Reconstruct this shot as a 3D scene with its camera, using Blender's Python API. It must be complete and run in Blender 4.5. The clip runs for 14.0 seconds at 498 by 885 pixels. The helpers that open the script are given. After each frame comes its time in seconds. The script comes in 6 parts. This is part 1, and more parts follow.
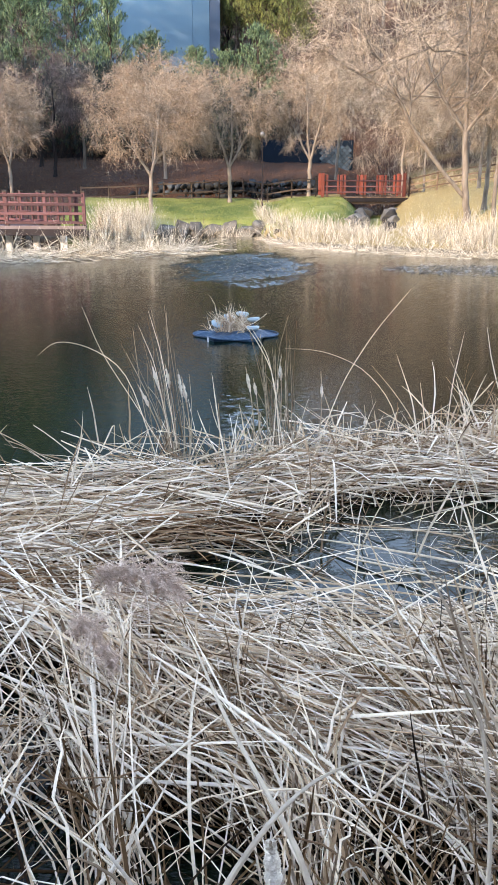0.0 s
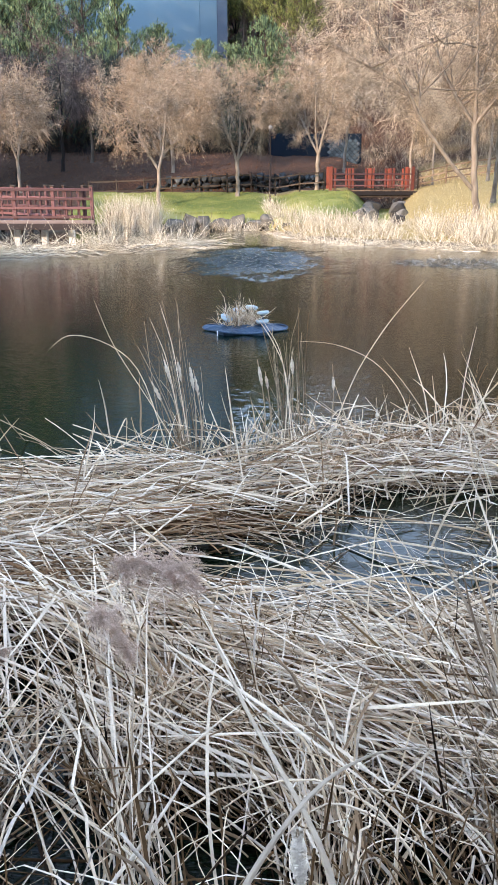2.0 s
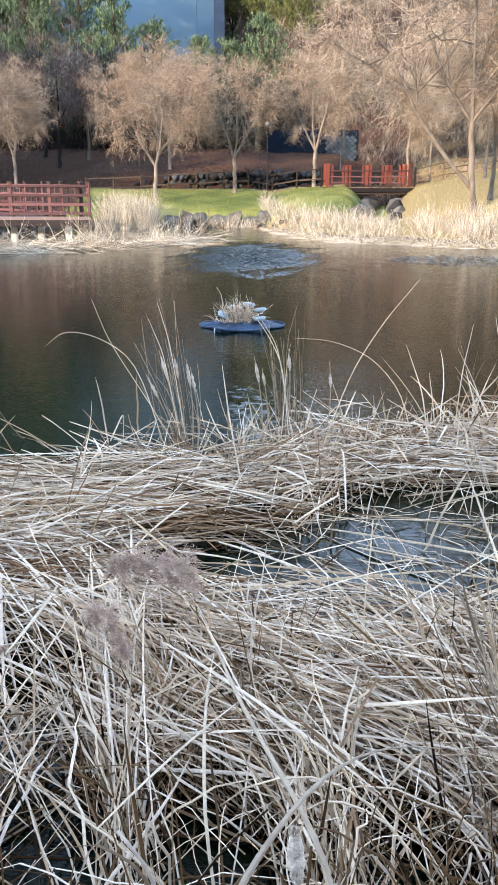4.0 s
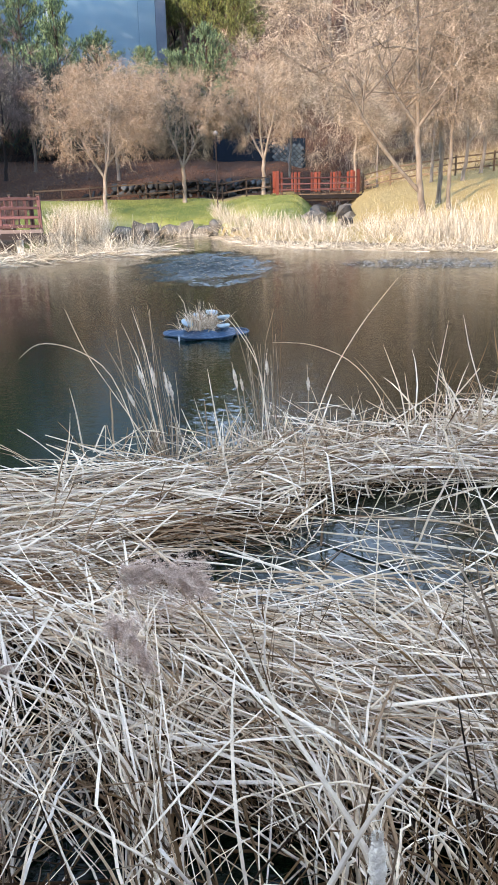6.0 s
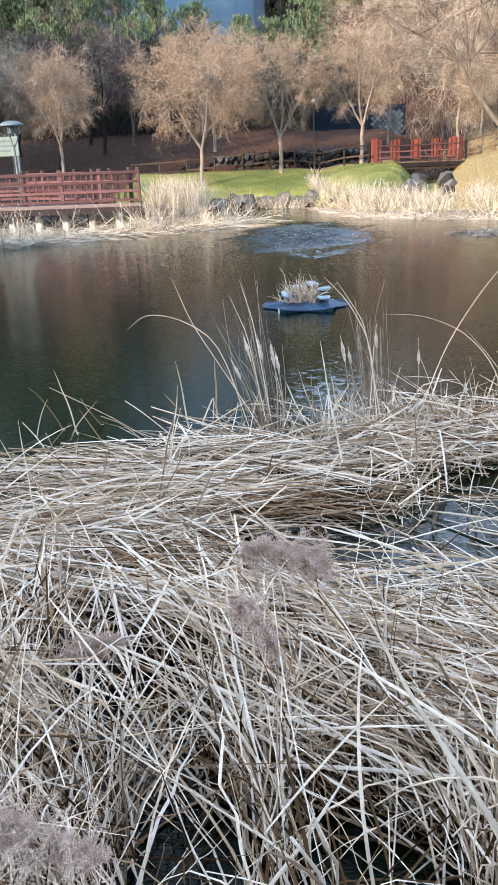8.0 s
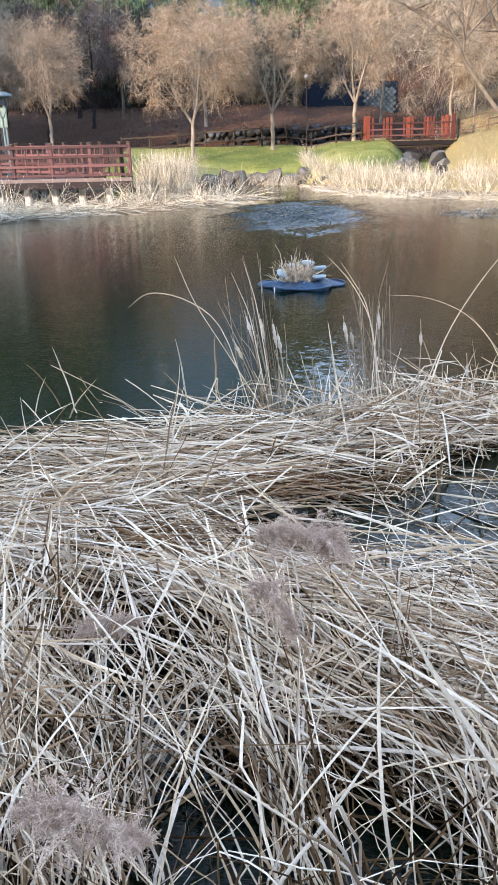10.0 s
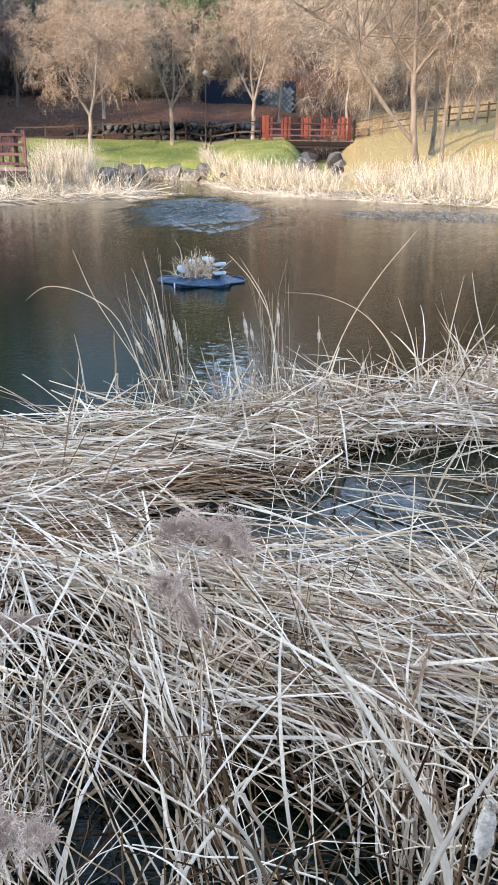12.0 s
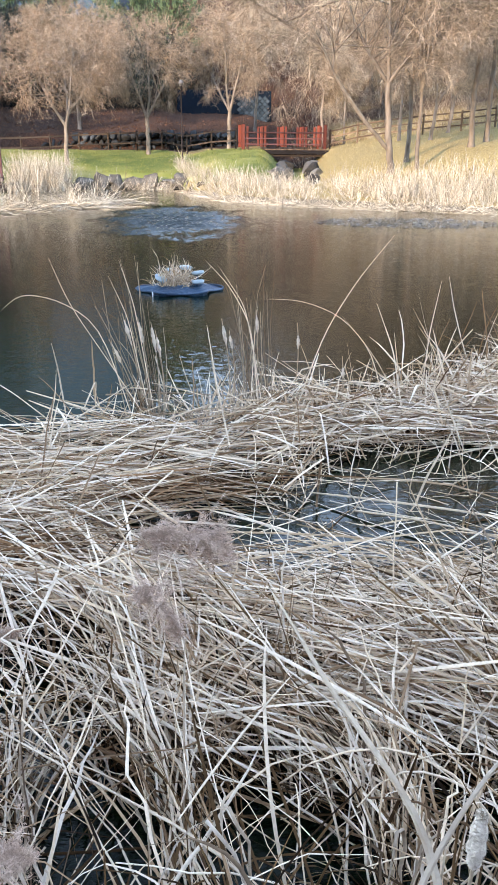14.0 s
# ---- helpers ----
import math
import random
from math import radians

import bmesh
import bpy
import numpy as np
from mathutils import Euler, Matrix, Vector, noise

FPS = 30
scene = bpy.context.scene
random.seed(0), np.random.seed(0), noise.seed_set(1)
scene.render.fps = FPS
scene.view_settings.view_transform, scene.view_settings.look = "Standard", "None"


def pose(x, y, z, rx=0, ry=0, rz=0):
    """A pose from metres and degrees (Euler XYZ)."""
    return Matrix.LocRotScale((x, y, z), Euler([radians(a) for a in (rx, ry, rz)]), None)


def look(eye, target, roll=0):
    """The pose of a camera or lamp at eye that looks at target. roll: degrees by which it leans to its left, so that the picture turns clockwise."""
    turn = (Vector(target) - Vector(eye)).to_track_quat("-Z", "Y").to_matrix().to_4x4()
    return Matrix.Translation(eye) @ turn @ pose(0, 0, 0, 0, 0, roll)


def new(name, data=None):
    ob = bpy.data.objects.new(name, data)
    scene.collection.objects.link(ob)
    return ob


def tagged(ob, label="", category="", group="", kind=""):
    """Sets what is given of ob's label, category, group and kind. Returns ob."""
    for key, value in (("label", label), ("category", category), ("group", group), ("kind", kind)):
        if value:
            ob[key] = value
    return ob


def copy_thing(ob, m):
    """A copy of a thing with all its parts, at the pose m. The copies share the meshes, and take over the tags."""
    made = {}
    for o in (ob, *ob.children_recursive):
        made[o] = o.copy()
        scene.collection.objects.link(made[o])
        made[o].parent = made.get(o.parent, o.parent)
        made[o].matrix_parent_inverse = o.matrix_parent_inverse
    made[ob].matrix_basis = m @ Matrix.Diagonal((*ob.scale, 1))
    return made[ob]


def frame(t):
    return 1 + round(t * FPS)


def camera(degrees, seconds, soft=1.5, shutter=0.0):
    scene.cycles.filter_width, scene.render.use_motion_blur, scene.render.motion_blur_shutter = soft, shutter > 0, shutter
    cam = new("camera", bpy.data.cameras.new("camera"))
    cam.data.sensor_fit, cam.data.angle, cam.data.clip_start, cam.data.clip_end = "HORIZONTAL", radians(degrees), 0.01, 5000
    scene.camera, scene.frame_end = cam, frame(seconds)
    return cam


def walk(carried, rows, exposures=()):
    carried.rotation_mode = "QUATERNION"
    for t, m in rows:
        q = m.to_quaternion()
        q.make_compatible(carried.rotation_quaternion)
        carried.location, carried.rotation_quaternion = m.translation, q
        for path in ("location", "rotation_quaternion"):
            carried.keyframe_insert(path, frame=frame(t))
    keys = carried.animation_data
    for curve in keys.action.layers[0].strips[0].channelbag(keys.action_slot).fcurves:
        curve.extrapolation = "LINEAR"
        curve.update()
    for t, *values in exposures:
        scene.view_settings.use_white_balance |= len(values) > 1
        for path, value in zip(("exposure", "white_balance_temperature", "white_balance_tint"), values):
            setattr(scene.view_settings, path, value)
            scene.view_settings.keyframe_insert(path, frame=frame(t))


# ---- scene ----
cam = camera(34.0, 14.0, soft=1.45)
PATH = [
    (0, (0.009, 0.099, 2.206), (0.0118, 2.0053, 1.6019), 0.17),
    (0.5, (-0.002, 0.099, 2.201), (-0.0017, 2.0039, 1.5904), 0.09),
    (1, (-0.011, 0.098, 2.195), (-0.0157, 2.0019, 1.5816), 0.01),
    (1.5, (-0.019, 0.097, 2.192), (-0.0288, 1.9999, 1.5762), 0.02),
    (2, (-0.024, 0.100, 2.193), (-0.0392, 2.0020, 1.5764), -0.03),
    (2.5, (-0.027, 0.105, 2.193), (-0.0431, 2.0067, 1.5737), 0.02),
    (3, (-0.028, 0.110, 2.194), (-0.0448, 2.0107, 1.5735), -0.02),
    (3.5, (-0.026, 0.109, 2.193), (-0.0394, 2.0097, 1.5700), 0.01),
    (4, (-0.024, 0.106, 2.192), (-0.0318, 2.0064, 1.5682), 0.06),
    (4.2, (-0.032, 0.107, 2.191), (-0.0224, 2.0071, 1.5674), 0.20),
    (6.3, (-0.256, 0.161, 2.159), (-0.152, 2.065, 1.555), -1.2),
    (6.5, (-0.29, 0.175, 2.156), (-0.187, 2.078, 1.548), -1.1),
    (7, (-0.351, 0.189, 2.153), (-0.256, 2.086, 1.528), -1.2),
    (7.5, (-0.341, 0.207, 2.155), (-0.393, 2.1, 1.512), -1.9),
    (7.7, (-0.322, 0.237, 2.139), (-0.445, 2.124, 1.49), -2.4),
    (10, (-0.438, 0.255, 2.149), (-0.528, 2.122, 1.438), -1.5),
    (10.5, (-0.434, 0.239, 2.148), (-0.485, 2.105, 1.431), -0.9),
    (11, (-0.423, 0.278, 2.118), (-0.386, 2.144, 1.399), 0.0),
    (11.5, (-0.434, 0.244, 2.143), (-0.327, 2.107, 1.422), 0.6),
    (12, (-0.441, 0.233, 2.15), (-0.288, 2.092, 1.43), 0.9),
    (12.5, (-0.437, 0.232, 2.158), (-0.266, 2.09, 1.438), 0.7),
    (13, (-0.441, 0.239, 2.149), (-0.254, 2.096, 1.432), 0.7),
    (13.5, (-0.445, 0.243, 2.144), (-0.254, 2.102, 1.432), 0.6),
    (14, (-0.436, 0.264, 2.13), (-0.236, 2.126, 1.43), 0.5),
]
walk(cam, [(t, look(e, g, r)) for t, e, g, r in PATH], [(0, 3.53, 8980, 18.5), (14, 3.53, 8980, 18.5)])

# ---- light ----
SUN_FROM = Vector((-0.65, -0.76, 0.0)).normalized()
SUN_ELEV = radians(16.0)
world = bpy.data.worlds.new("sky")
scene.world = world
world.use_nodes = True
sky = world.node_tree.nodes.new("ShaderNodeTexSky")
sky.sky_type, sky.sun_disc = "NISHITA", False
sky.sun_elevation, sky.sun_rotation = SUN_ELEV, radians(220.5)
sky.air_density, sky.dust_density, sky.ozone_density = 1.0, 0.0, 2.1
sky.altitude = 1500.0
world.node_tree.links.new(sky.outputs[0], world.node_tree.nodes["Background"].inputs[0])
world.node_tree.nodes["Background"].inputs[1].default_value = 0.15
sun = new("sun", bpy.data.lights.new("sun", "SUN"))
sun.data.energy, sun.data.angle, sun.data.color = 0.75, radians(0.6), (1.0, 0.93, 0.875)
sun_dir = SUN_FROM * math.cos(SUN_ELEV) + Vector((0, 0, math.sin(SUN_ELEV)))
sun.matrix_world = look(sun_dir * 100, (0, 0, 0))


# ---- materials ----
def nodes_of(m):
    m.use_nodes = True
    nt = m.node_tree
    return nt, nt.nodes["Principled BSDF"]


def surface(name, low, high, scale=4.0, rough=0.85, bump=0.3, fine=40.0, mode="noise", stretch=(1, 1, 1), metal=0.0, third=None):
    """Two colours mixed by coarse and fine grain; mode 'island' or 'object' adds a piece-by-piece shift."""
    m = bpy.data.materials.new(name)
    nt, bsdf = nodes_of(m)
    add, link = nt.nodes.new, nt.links.new
    tc = add("ShaderNodeTexCoord")
    mp = add("ShaderNodeMapping")
    mp.inputs["Scale"].default_value = stretch
    link(tc.outputs["Object"], mp.inputs[0])
    coarse, grain = add("ShaderNodeTexNoise"), add("ShaderNodeTexNoise")
    coarse.inputs["Scale"].default_value, coarse.inputs["Detail"].default_value = scale, 4
    grain.inputs["Scale"].default_value, grain.inputs["Detail"].default_value = fine, 3
    link(mp.outputs[0], coarse.inputs["Vector"]), link(mp.outputs[0], grain.inputs["Vector"])
    mix = add("ShaderNodeMath")
    mix.operation = "MULTIPLY_ADD"
    mix.inputs[1].default_value = 0.35
    link(grain.outputs[0], mix.inputs[0])
    half = add("ShaderNodeMath")
    half.operation = "MULTIPLY_ADD"
    half.inputs[1].default_value, half.inputs[2].default_value = 1.3, -0.32
    if mode == "noise":
        link(coarse.outputs[0], half.inputs[0])
    else:
        if mode == "island":
            src = add("ShaderNodeNewGeometry").outputs["Random Per Island"]
        else:
            src = add("ShaderNodeObjectInfo").outputs["Random"]
        both = add("ShaderNodeMath")
        both.operation = "MULTIPLY_ADD"
        both.inputs[1].default_value = 0.35
        link(coarse.outputs[0], both.inputs[0])
        scaled = add("ShaderNodeMath")
        scaled.operation = "MULTIPLY"
        scaled.inputs[1].default_value = 0.65
        link(src, scaled.inputs[0])
        link(scaled.outputs[0], both.inputs[2])
        link(both.outputs[0], half.inputs[0])
    link(half.outputs[0], mix.inputs[2])
    ramp = add("ShaderNodeValToRGB")
    ramp.color_ramp.elements[0].position, ramp.color_ramp.elements[1].position = 0.12, 0.95
    ramp.color_ramp.elements[0].color, ramp.color_ramp.elements[1].color = (*low, 1), (*high, 1)
    if third:
        e = ramp.color_ramp.elements.new(0.5)
        e.color = (*third, 1)
    link(mix.outputs[0], ramp.inputs[0])
    link(ramp.outputs[0], bsdf.inputs["Base Color"])
    bsdf.inputs["Roughness"].default_value = rough
    bsdf.inputs["Metallic"].default_value = metal
    bsdf.inputs["Specular IOR Level"].default_value = 0.3
    if bump:
        b = add("ShaderNodeBump")
        b.inputs["Strength"].default_value, b.inputs["Distance"].default_value = bump, 0.02
        link(grain.outputs[0], b.inputs["Height"])
        link(b.outputs[0], bsdf.inputs["Normal"])
    return m


def reed_material(name, stops, rough=0.85):
    """Every stem takes its own tone from the stops; blotches and fine streaks run over all."""
    m = bpy.data.materials.new(name)
    nt, bsdf = nodes_of(m)
    add, link = nt.nodes.new, nt.links.new
    ramp = add("ShaderNodeValToRGB")
    els = ramp.color_ramp.elements
    while len(els) < len(stops):
        els.new(0.5)
    for e, (p, c) in zip(els, stops):
        e.position, e.color = p, (*c, 1)
    link(add("ShaderNodeNewGeometry").outputs["Random Per Island"], ramp.inputs[0])
    tc = add("ShaderNodeTexCoord")
    blotch, streak = add("ShaderNodeTexNoise"), add("ShaderNodeTexNoise")
    for n, sc, d in ((blotch, 7.0, 4), (streak, 90.0, 2)):
        n.inputs["Scale"].default_value, n.inputs["Detail"].default_value = sc, d
        link(tc.outputs["Object"], n.inputs["Vector"])
    tone = add("ShaderNodeMapRange")
    tone.inputs["From Min"].default_value, tone.inputs["From Max"].default_value = 0.30, 0.62
    tone.inputs["To Min"].default_value, tone.inputs["To Max"].default_value = 0.74, 1.0
    link(blotch.outputs[0], tone.inputs["Value"])
    fleck = add("ShaderNodeMapRange")
    fleck.inputs["From Min"].default_value, fleck.inputs["From Max"].default_value = 0.3, 0.6
    fleck.inputs["To Min"].default_value, fleck.inputs["To Max"].default_value = 0.86, 1.0
    link(streak.outputs[0], fleck.inputs["Value"])
    both = add("ShaderNodeMath")
    both.operation = "MULTIPLY"
    link(tone.outputs[0], both.inputs[0]), link(fleck.outputs[0], both.inputs[1])
    mx = add("ShaderNodeMix")
    mx.data_type, mx.blend_type = "RGBA", "MULTIPLY"
    mx.inputs[0].default_value = 1.0
    link(ramp.outputs[0], mx.inputs[6]), link(both.outputs[0], mx.inputs[7])
    link(mx.outputs[2], bsdf.inputs["Base Color"])
    bsdf.inputs["Roughness"].default_value = rough
    bsdf.inputs["Specular IOR Level"].default_value = 0.15
    b = add("ShaderNodeBump")
    b.inputs["Strength"].default_value, b.inputs["Distance"].default_value = 0.3, 0.003
    link(streak.outputs[0], b.inputs["Height"])
    link(b.outputs[0], bsdf.inputs["Normal"])
    return m


M_REED = reed_material("dry_reed", [(0.0, (0.145, 0.072, 0.037)), (0.14, (0.436, 0.251, 0.138)), (0.3, (0.765, 0.523, 0.339)), (0.5, (0.950, 0.703, 0.495)), (0.68, (0.853, 0.648, 0.485)), (0.82, (0.969, 0.774, 0.593)), (1.0, (0.562, 0.357, 0.210))])
M_REED_TAN = reed_material("tan_reed", [(0.0, (0.087, 0.046, 0.028)), (0.25, (0.349, 0.221, 0.138)), (0.5, (0.581, 0.427, 0.307)), (0.75, (0.833, 0.653, 0.511)), (1.0, (0.446, 0.317, 0.221))])
# Brown reeds, darkened to stand in for shade in the gaps.
M_REED_BROWN = surface("brown_shade_reed", (0.018, 0.009, 0.005), (0.18, 0.09, 0.04), 3, 0.7, 0.15, 60, "island")
M_STALK = surface("reed_stalk", (0.194, 0.121, 0.076), (0.659, 0.482, 0.339), 3, 0.6, 0.15, 60, "island")
M_STALK_TAN = surface("tan_stalk", (0.145, 0.085, 0.048), (0.504, 0.372, 0.253), 3, 0.9, 0.15, 60, "island")
M_BANK_REED = surface("bank_reed", (0.10, 0.075, 0.050), (0.76, 0.68, 0.545), 1.5, 0.7, 0.1, 30, "island", third=(0.45, 0.385, 0.285))
M_BANK_GRASS = surface("yellow_grass", (0.22, 0.15, 0.055), (0.72, 0.555, 0.28), 1.0, 0.75, 0.1, 30, "island")
M_HEAD = surface("cattail_fluff", (0.532, 0.402, 0.301), (0.939, 0.794, 0.657), 25, 0.95, 0.6, 160)
M_PLUME = surface("plume", (0.42, 0.275, 0.20), (0.78, 0.555, 0.43), 5, 0.9, 0.2, 50, "island")
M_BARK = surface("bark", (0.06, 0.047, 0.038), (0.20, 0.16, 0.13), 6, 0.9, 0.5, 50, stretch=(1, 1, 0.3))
# Lighter copy of bark with sunlight put into its colour, for the bank trees.
M_BARK_LIT = surface("sunlit_bark", (0.08, 0.060, 0.044), (0.27, 0.215, 0.165), 6, 0.9, 0.5, 50, stretch=(1, 1, 0.3))
M_BARK_PALE = surface("pale_bark", (0.11, 0.086, 0.066), (0.35, 0.29, 0.235), 6, 0.85, 0.5, 50, stretch=(1, 1, 0.4))
M_TWIG = surface("twig", (0.034, 0.022, 0.016), (0.66, 0.515, 0.37), 1.0, 0.85, 0.0, 20, "island", third=(0.27, 0.199, 0.142))
M_TWIG_GREY = surface("grey_twig", (0.052, 0.039, 0.029), (0.68, 0.545, 0.40), 1.0, 0.85, 0.0, 20, "island", third=(0.30, 0.234, 0.17))
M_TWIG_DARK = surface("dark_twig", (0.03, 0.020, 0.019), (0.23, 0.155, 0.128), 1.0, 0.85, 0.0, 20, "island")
M_REED_RUST = surface("rusty_reed", (0.06, 0.026, 0.012), (0.36, 0.185, 0.095), 3, 0.7, 0.15, 60, "island")
M_DRYLEAF = surface("withered_leaf", (0.09, 0.046, 0.024), (0.50, 0.305, 0.18), 2, 0.8, 0.0, 20, "island")
M_NEEDLE = surface("pine_needles", (0.011, 0.028, 0.021), (0.26, 0.315, 0.15), 1.0, 0.7, 0.0, 20, "island", third=(0.085, 0.145, 0.075))
M_NEEDLE_WARM = surface("pine_needles_olive", (0.02, 0.030, 0.010), (0.23, 0.235, 0.07), 1.0, 0.7, 0.0, 20, "island")
M_STONE = surface("grey_stone", (0.010, 0.0095, 0.009), (0.22, 0.20, 0.17), 2.5, 0.85, 0.9, 18)
# Darker copy of grey_stone; tree shade on the terrace is put into it.
M_STONE_DARK = surface("dark_stone", (0.006, 0.007, 0.007), (0.04, 0.041, 0.039), 2.5, 0.9, 0.9, 18, "object")
M_STONE_BROOK = surface("brook_stone", (0.022, 0.020, 0.018), (0.16, 0.148, 0.13), 2.5, 0.85, 0.8, 18, "object")
# The terrace's pale stones, also darkened to stand in for tree shade.
M_STONE_PALE = surface("pale_stone", (0.028, 0.034, 0.037), (0.085, 0.098, 0.104), 2.5, 0.85, 0.8, 18, "object")
M_RED = surface("red_paint", (0.055, 0.021, 0.020), (0.15, 0.060, 0.056), 5, 0.6, 0.3, 40, "object", stretch=(1, 1, 3))
M_RED_BRIGHT = surface("bridge_red_paint", (0.08, 0.017, 0.011), (0.22, 0.048, 0.028), 4, 0.55, 0.3, 40, "object")
M_DECK = surface("weathered_deck", (0.08, 0.05, 0.048), (0.20, 0.135, 0.125), 4, 0.75, 0.4, 50, "object", stretch=(3, 0.4, 1))
M_EDGE = surface("bleached_board", (0.09, 0.062, 0.055), (0.19, 0.14, 0.125), 4, 0.8, 0.4, 50, "object", stretch=(0.4, 3, 3))
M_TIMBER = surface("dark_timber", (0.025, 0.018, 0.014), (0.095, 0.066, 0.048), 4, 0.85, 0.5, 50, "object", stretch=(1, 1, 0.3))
# Lighter copy of dark_timber, its tone standing in for sunlight.
M_TIMBER_LIT = surface("sunlit_brown_timber", (0.07, 0.045, 0.03), (0.19, 0.125, 0.08), 4, 0.85, 0.5, 50, "object", stretch=(1, 1, 0.3))
# Near-black timber; shade on beams, underposts and woodland trunks is in its colour.
M_TIMBER_BLACK_SHADE = surface("black_shade_timber", (0.008, 0.006, 0.006), (0.032, 0.022, 0.02), 4, 0.85, 0.5, 50, "object", stretch=(1, 1, 0.3))
M_CONCRETE = surface("white_concrete", (0.42, 0.42, 0.41), (0.72, 0.72, 0.70), 3, 0.8, 0.4, 40)
M_TARP = surface("blue_black_tarp", (0.010, 0.030, 0.056), (0.030, 0.080, 0.135), 5, 0.38, 0.5, 30)
M_FLOAT = surface("pale_float", (0.30, 0.38, 0.40), (0.50, 0.57, 0.58), 8, 0.5, 0.2, 50)
M_WALL = surface("painted_concrete", (0.122, 0.213, 0.276), (0.138, 0.231, 0.294), 0.12, 0.8, 0.15, 6)
M_WALL_DARK = surface("dark_facade", (0.07, 0.10, 0.14), (0.12, 0.155, 0.20), 0.4, 0.6, 0.1, 8)
M_LAMP = surface("lamp_metal", (0.07, 0.10, 0.11), (0.15, 0.20, 0.21), 6, 0.45, 0.1, 50)
M_GLOBE = surface("lamp_globe", (0.11, 0.10, 0.095), (0.17, 0.155, 0.145), 8, 0.3, 0.0, 50)
# Both block tones are darkened to stand in for the trees' shade.
M_BLOCK_TEAL = surface("teal_block", (0.003, 0.006, 0.011), (0.010, 0.017, 0.026), 3, 0.8, 0.5, 25, "object")
M_BLOCK_PALE = surface("pale_block", (0.025, 0.045, 0.06), (0.065, 0.095, 0.115), 3, 0.8, 0.5, 25, "object")
# Shade under the woods is put into this near-black brush colour.
M_SHRUB_SHADE = surface("shaded_shrub", (0.005, 0.005, 0.006), (0.022, 0.019, 0.019), 1.0, 0.9, 0.0, 20, "island")


M_BLOCK_TEAL.node_tree.nodes["Principled BSDF"].inputs["Specular IOR Level"].default_value = 0.03
for m in (M_STALK, M_REED_BROWN, M_REED_RUST, M_PLUME, M_HEAD):
    m.node_tree.nodes["Principled BSDF"].inputs["Specular IOR Level"].default_value = 0.06
    m.node_tree.nodes["Principled BSDF"].inputs["Roughness"].default_value = 0.9


def ground_material():
    m = bpy.data.materials.new("earth_and_grass")
    nt, bsdf = nodes_of(m)
    add, link = nt.nodes.new, nt.links.new
    tc = add("ShaderNodeTexCoord")
    big, fine, leaf = (add("ShaderNodeTexNoise") for _ in range(3))
    for n, s, d in ((big, 0.35, 5), (fine, 14.0, 6), (leaf, 55.0, 3)):
        n.inputs["Scale"].default_value, n.inputs["Detail"].default_value = s, d
        link(tc.outputs["Object"], n.inputs["Vector"])

    def ramp(src, stops):
        r = add("ShaderNodeValToRGB")
        els = r.color_ramp.elements
        while len(els) < len(stops):
            els.new(0.5)
        for e, (p, c) in zip(els, stops):
            e.position, e.color = p, (*c, 1)
        link(src, r.inputs[0])
        return r.outputs[0]

    soil = ramp(fine.outputs[0], [(0.25, (0.018, 0.0065, 0.003)), (0.5, (0.06, 0.023, 0.011)), (0.75, (0.155, 0.07, 0.034))])
    lawn = ramp(big.outputs[0], [(0.36, (0.085, 0.13, 0.022)), (0.52, (0.20, 0.225, 0.05)), (0.68, (0.38, 0.335, 0.13))])
    straw = ramp(fine.outputs[0], [(0.25, (0.185, 0.13, 0.045)), (0.55, (0.38, 0.28, 0.115)), (0.8, (0.57, 0.445, 0.215))])
    mud = ramp(fine.outputs[0], [(0.3, (0.02, 0.017, 0.014)), (0.7, (0.07, 0.055, 0.04))])
    kinds = add("ShaderNodeVertexColor")
    kinds.layer_name = "cover"
    split = add("ShaderNodeSeparateColor")
    link(kinds.outputs[0], split.inputs[0])
    out = mud
    for channel, colour in ((0, soil), (1, lawn), (2, straw)):
        edge = add("ShaderNodeMath")
        edge.operation = "MULTIPLY_ADD"
        link(big.outputs[0], edge.inputs[0])
        edge.inputs[1].default_value = 0.5
        link(split.outputs[channel], edge.inputs[2])
        step = ramp(edge.outputs[0], [(0.62, (0, 0, 0)), (0.86, (1, 1, 1))])
        mx = add("ShaderNodeMix")
        mx.data_type = "RGBA"
        link(step, mx.inputs[0]), link(out, mx.inputs[6]), link(colour, mx.inputs[7])
        out = mx.outputs[2]
    link(out, bsdf.inputs["Base Color"])
    bsdf.inputs["Roughness"].default_value = 0.95
    b = add("ShaderNodeBump")
    b.inputs["Strength"].default_value, b.inputs["Distance"].default_value = 0.9, 0.06
    link(leaf.outputs[0], b.inputs["Height"])
    link(b.outputs[0], bsdf.inputs["Normal"])
    return m


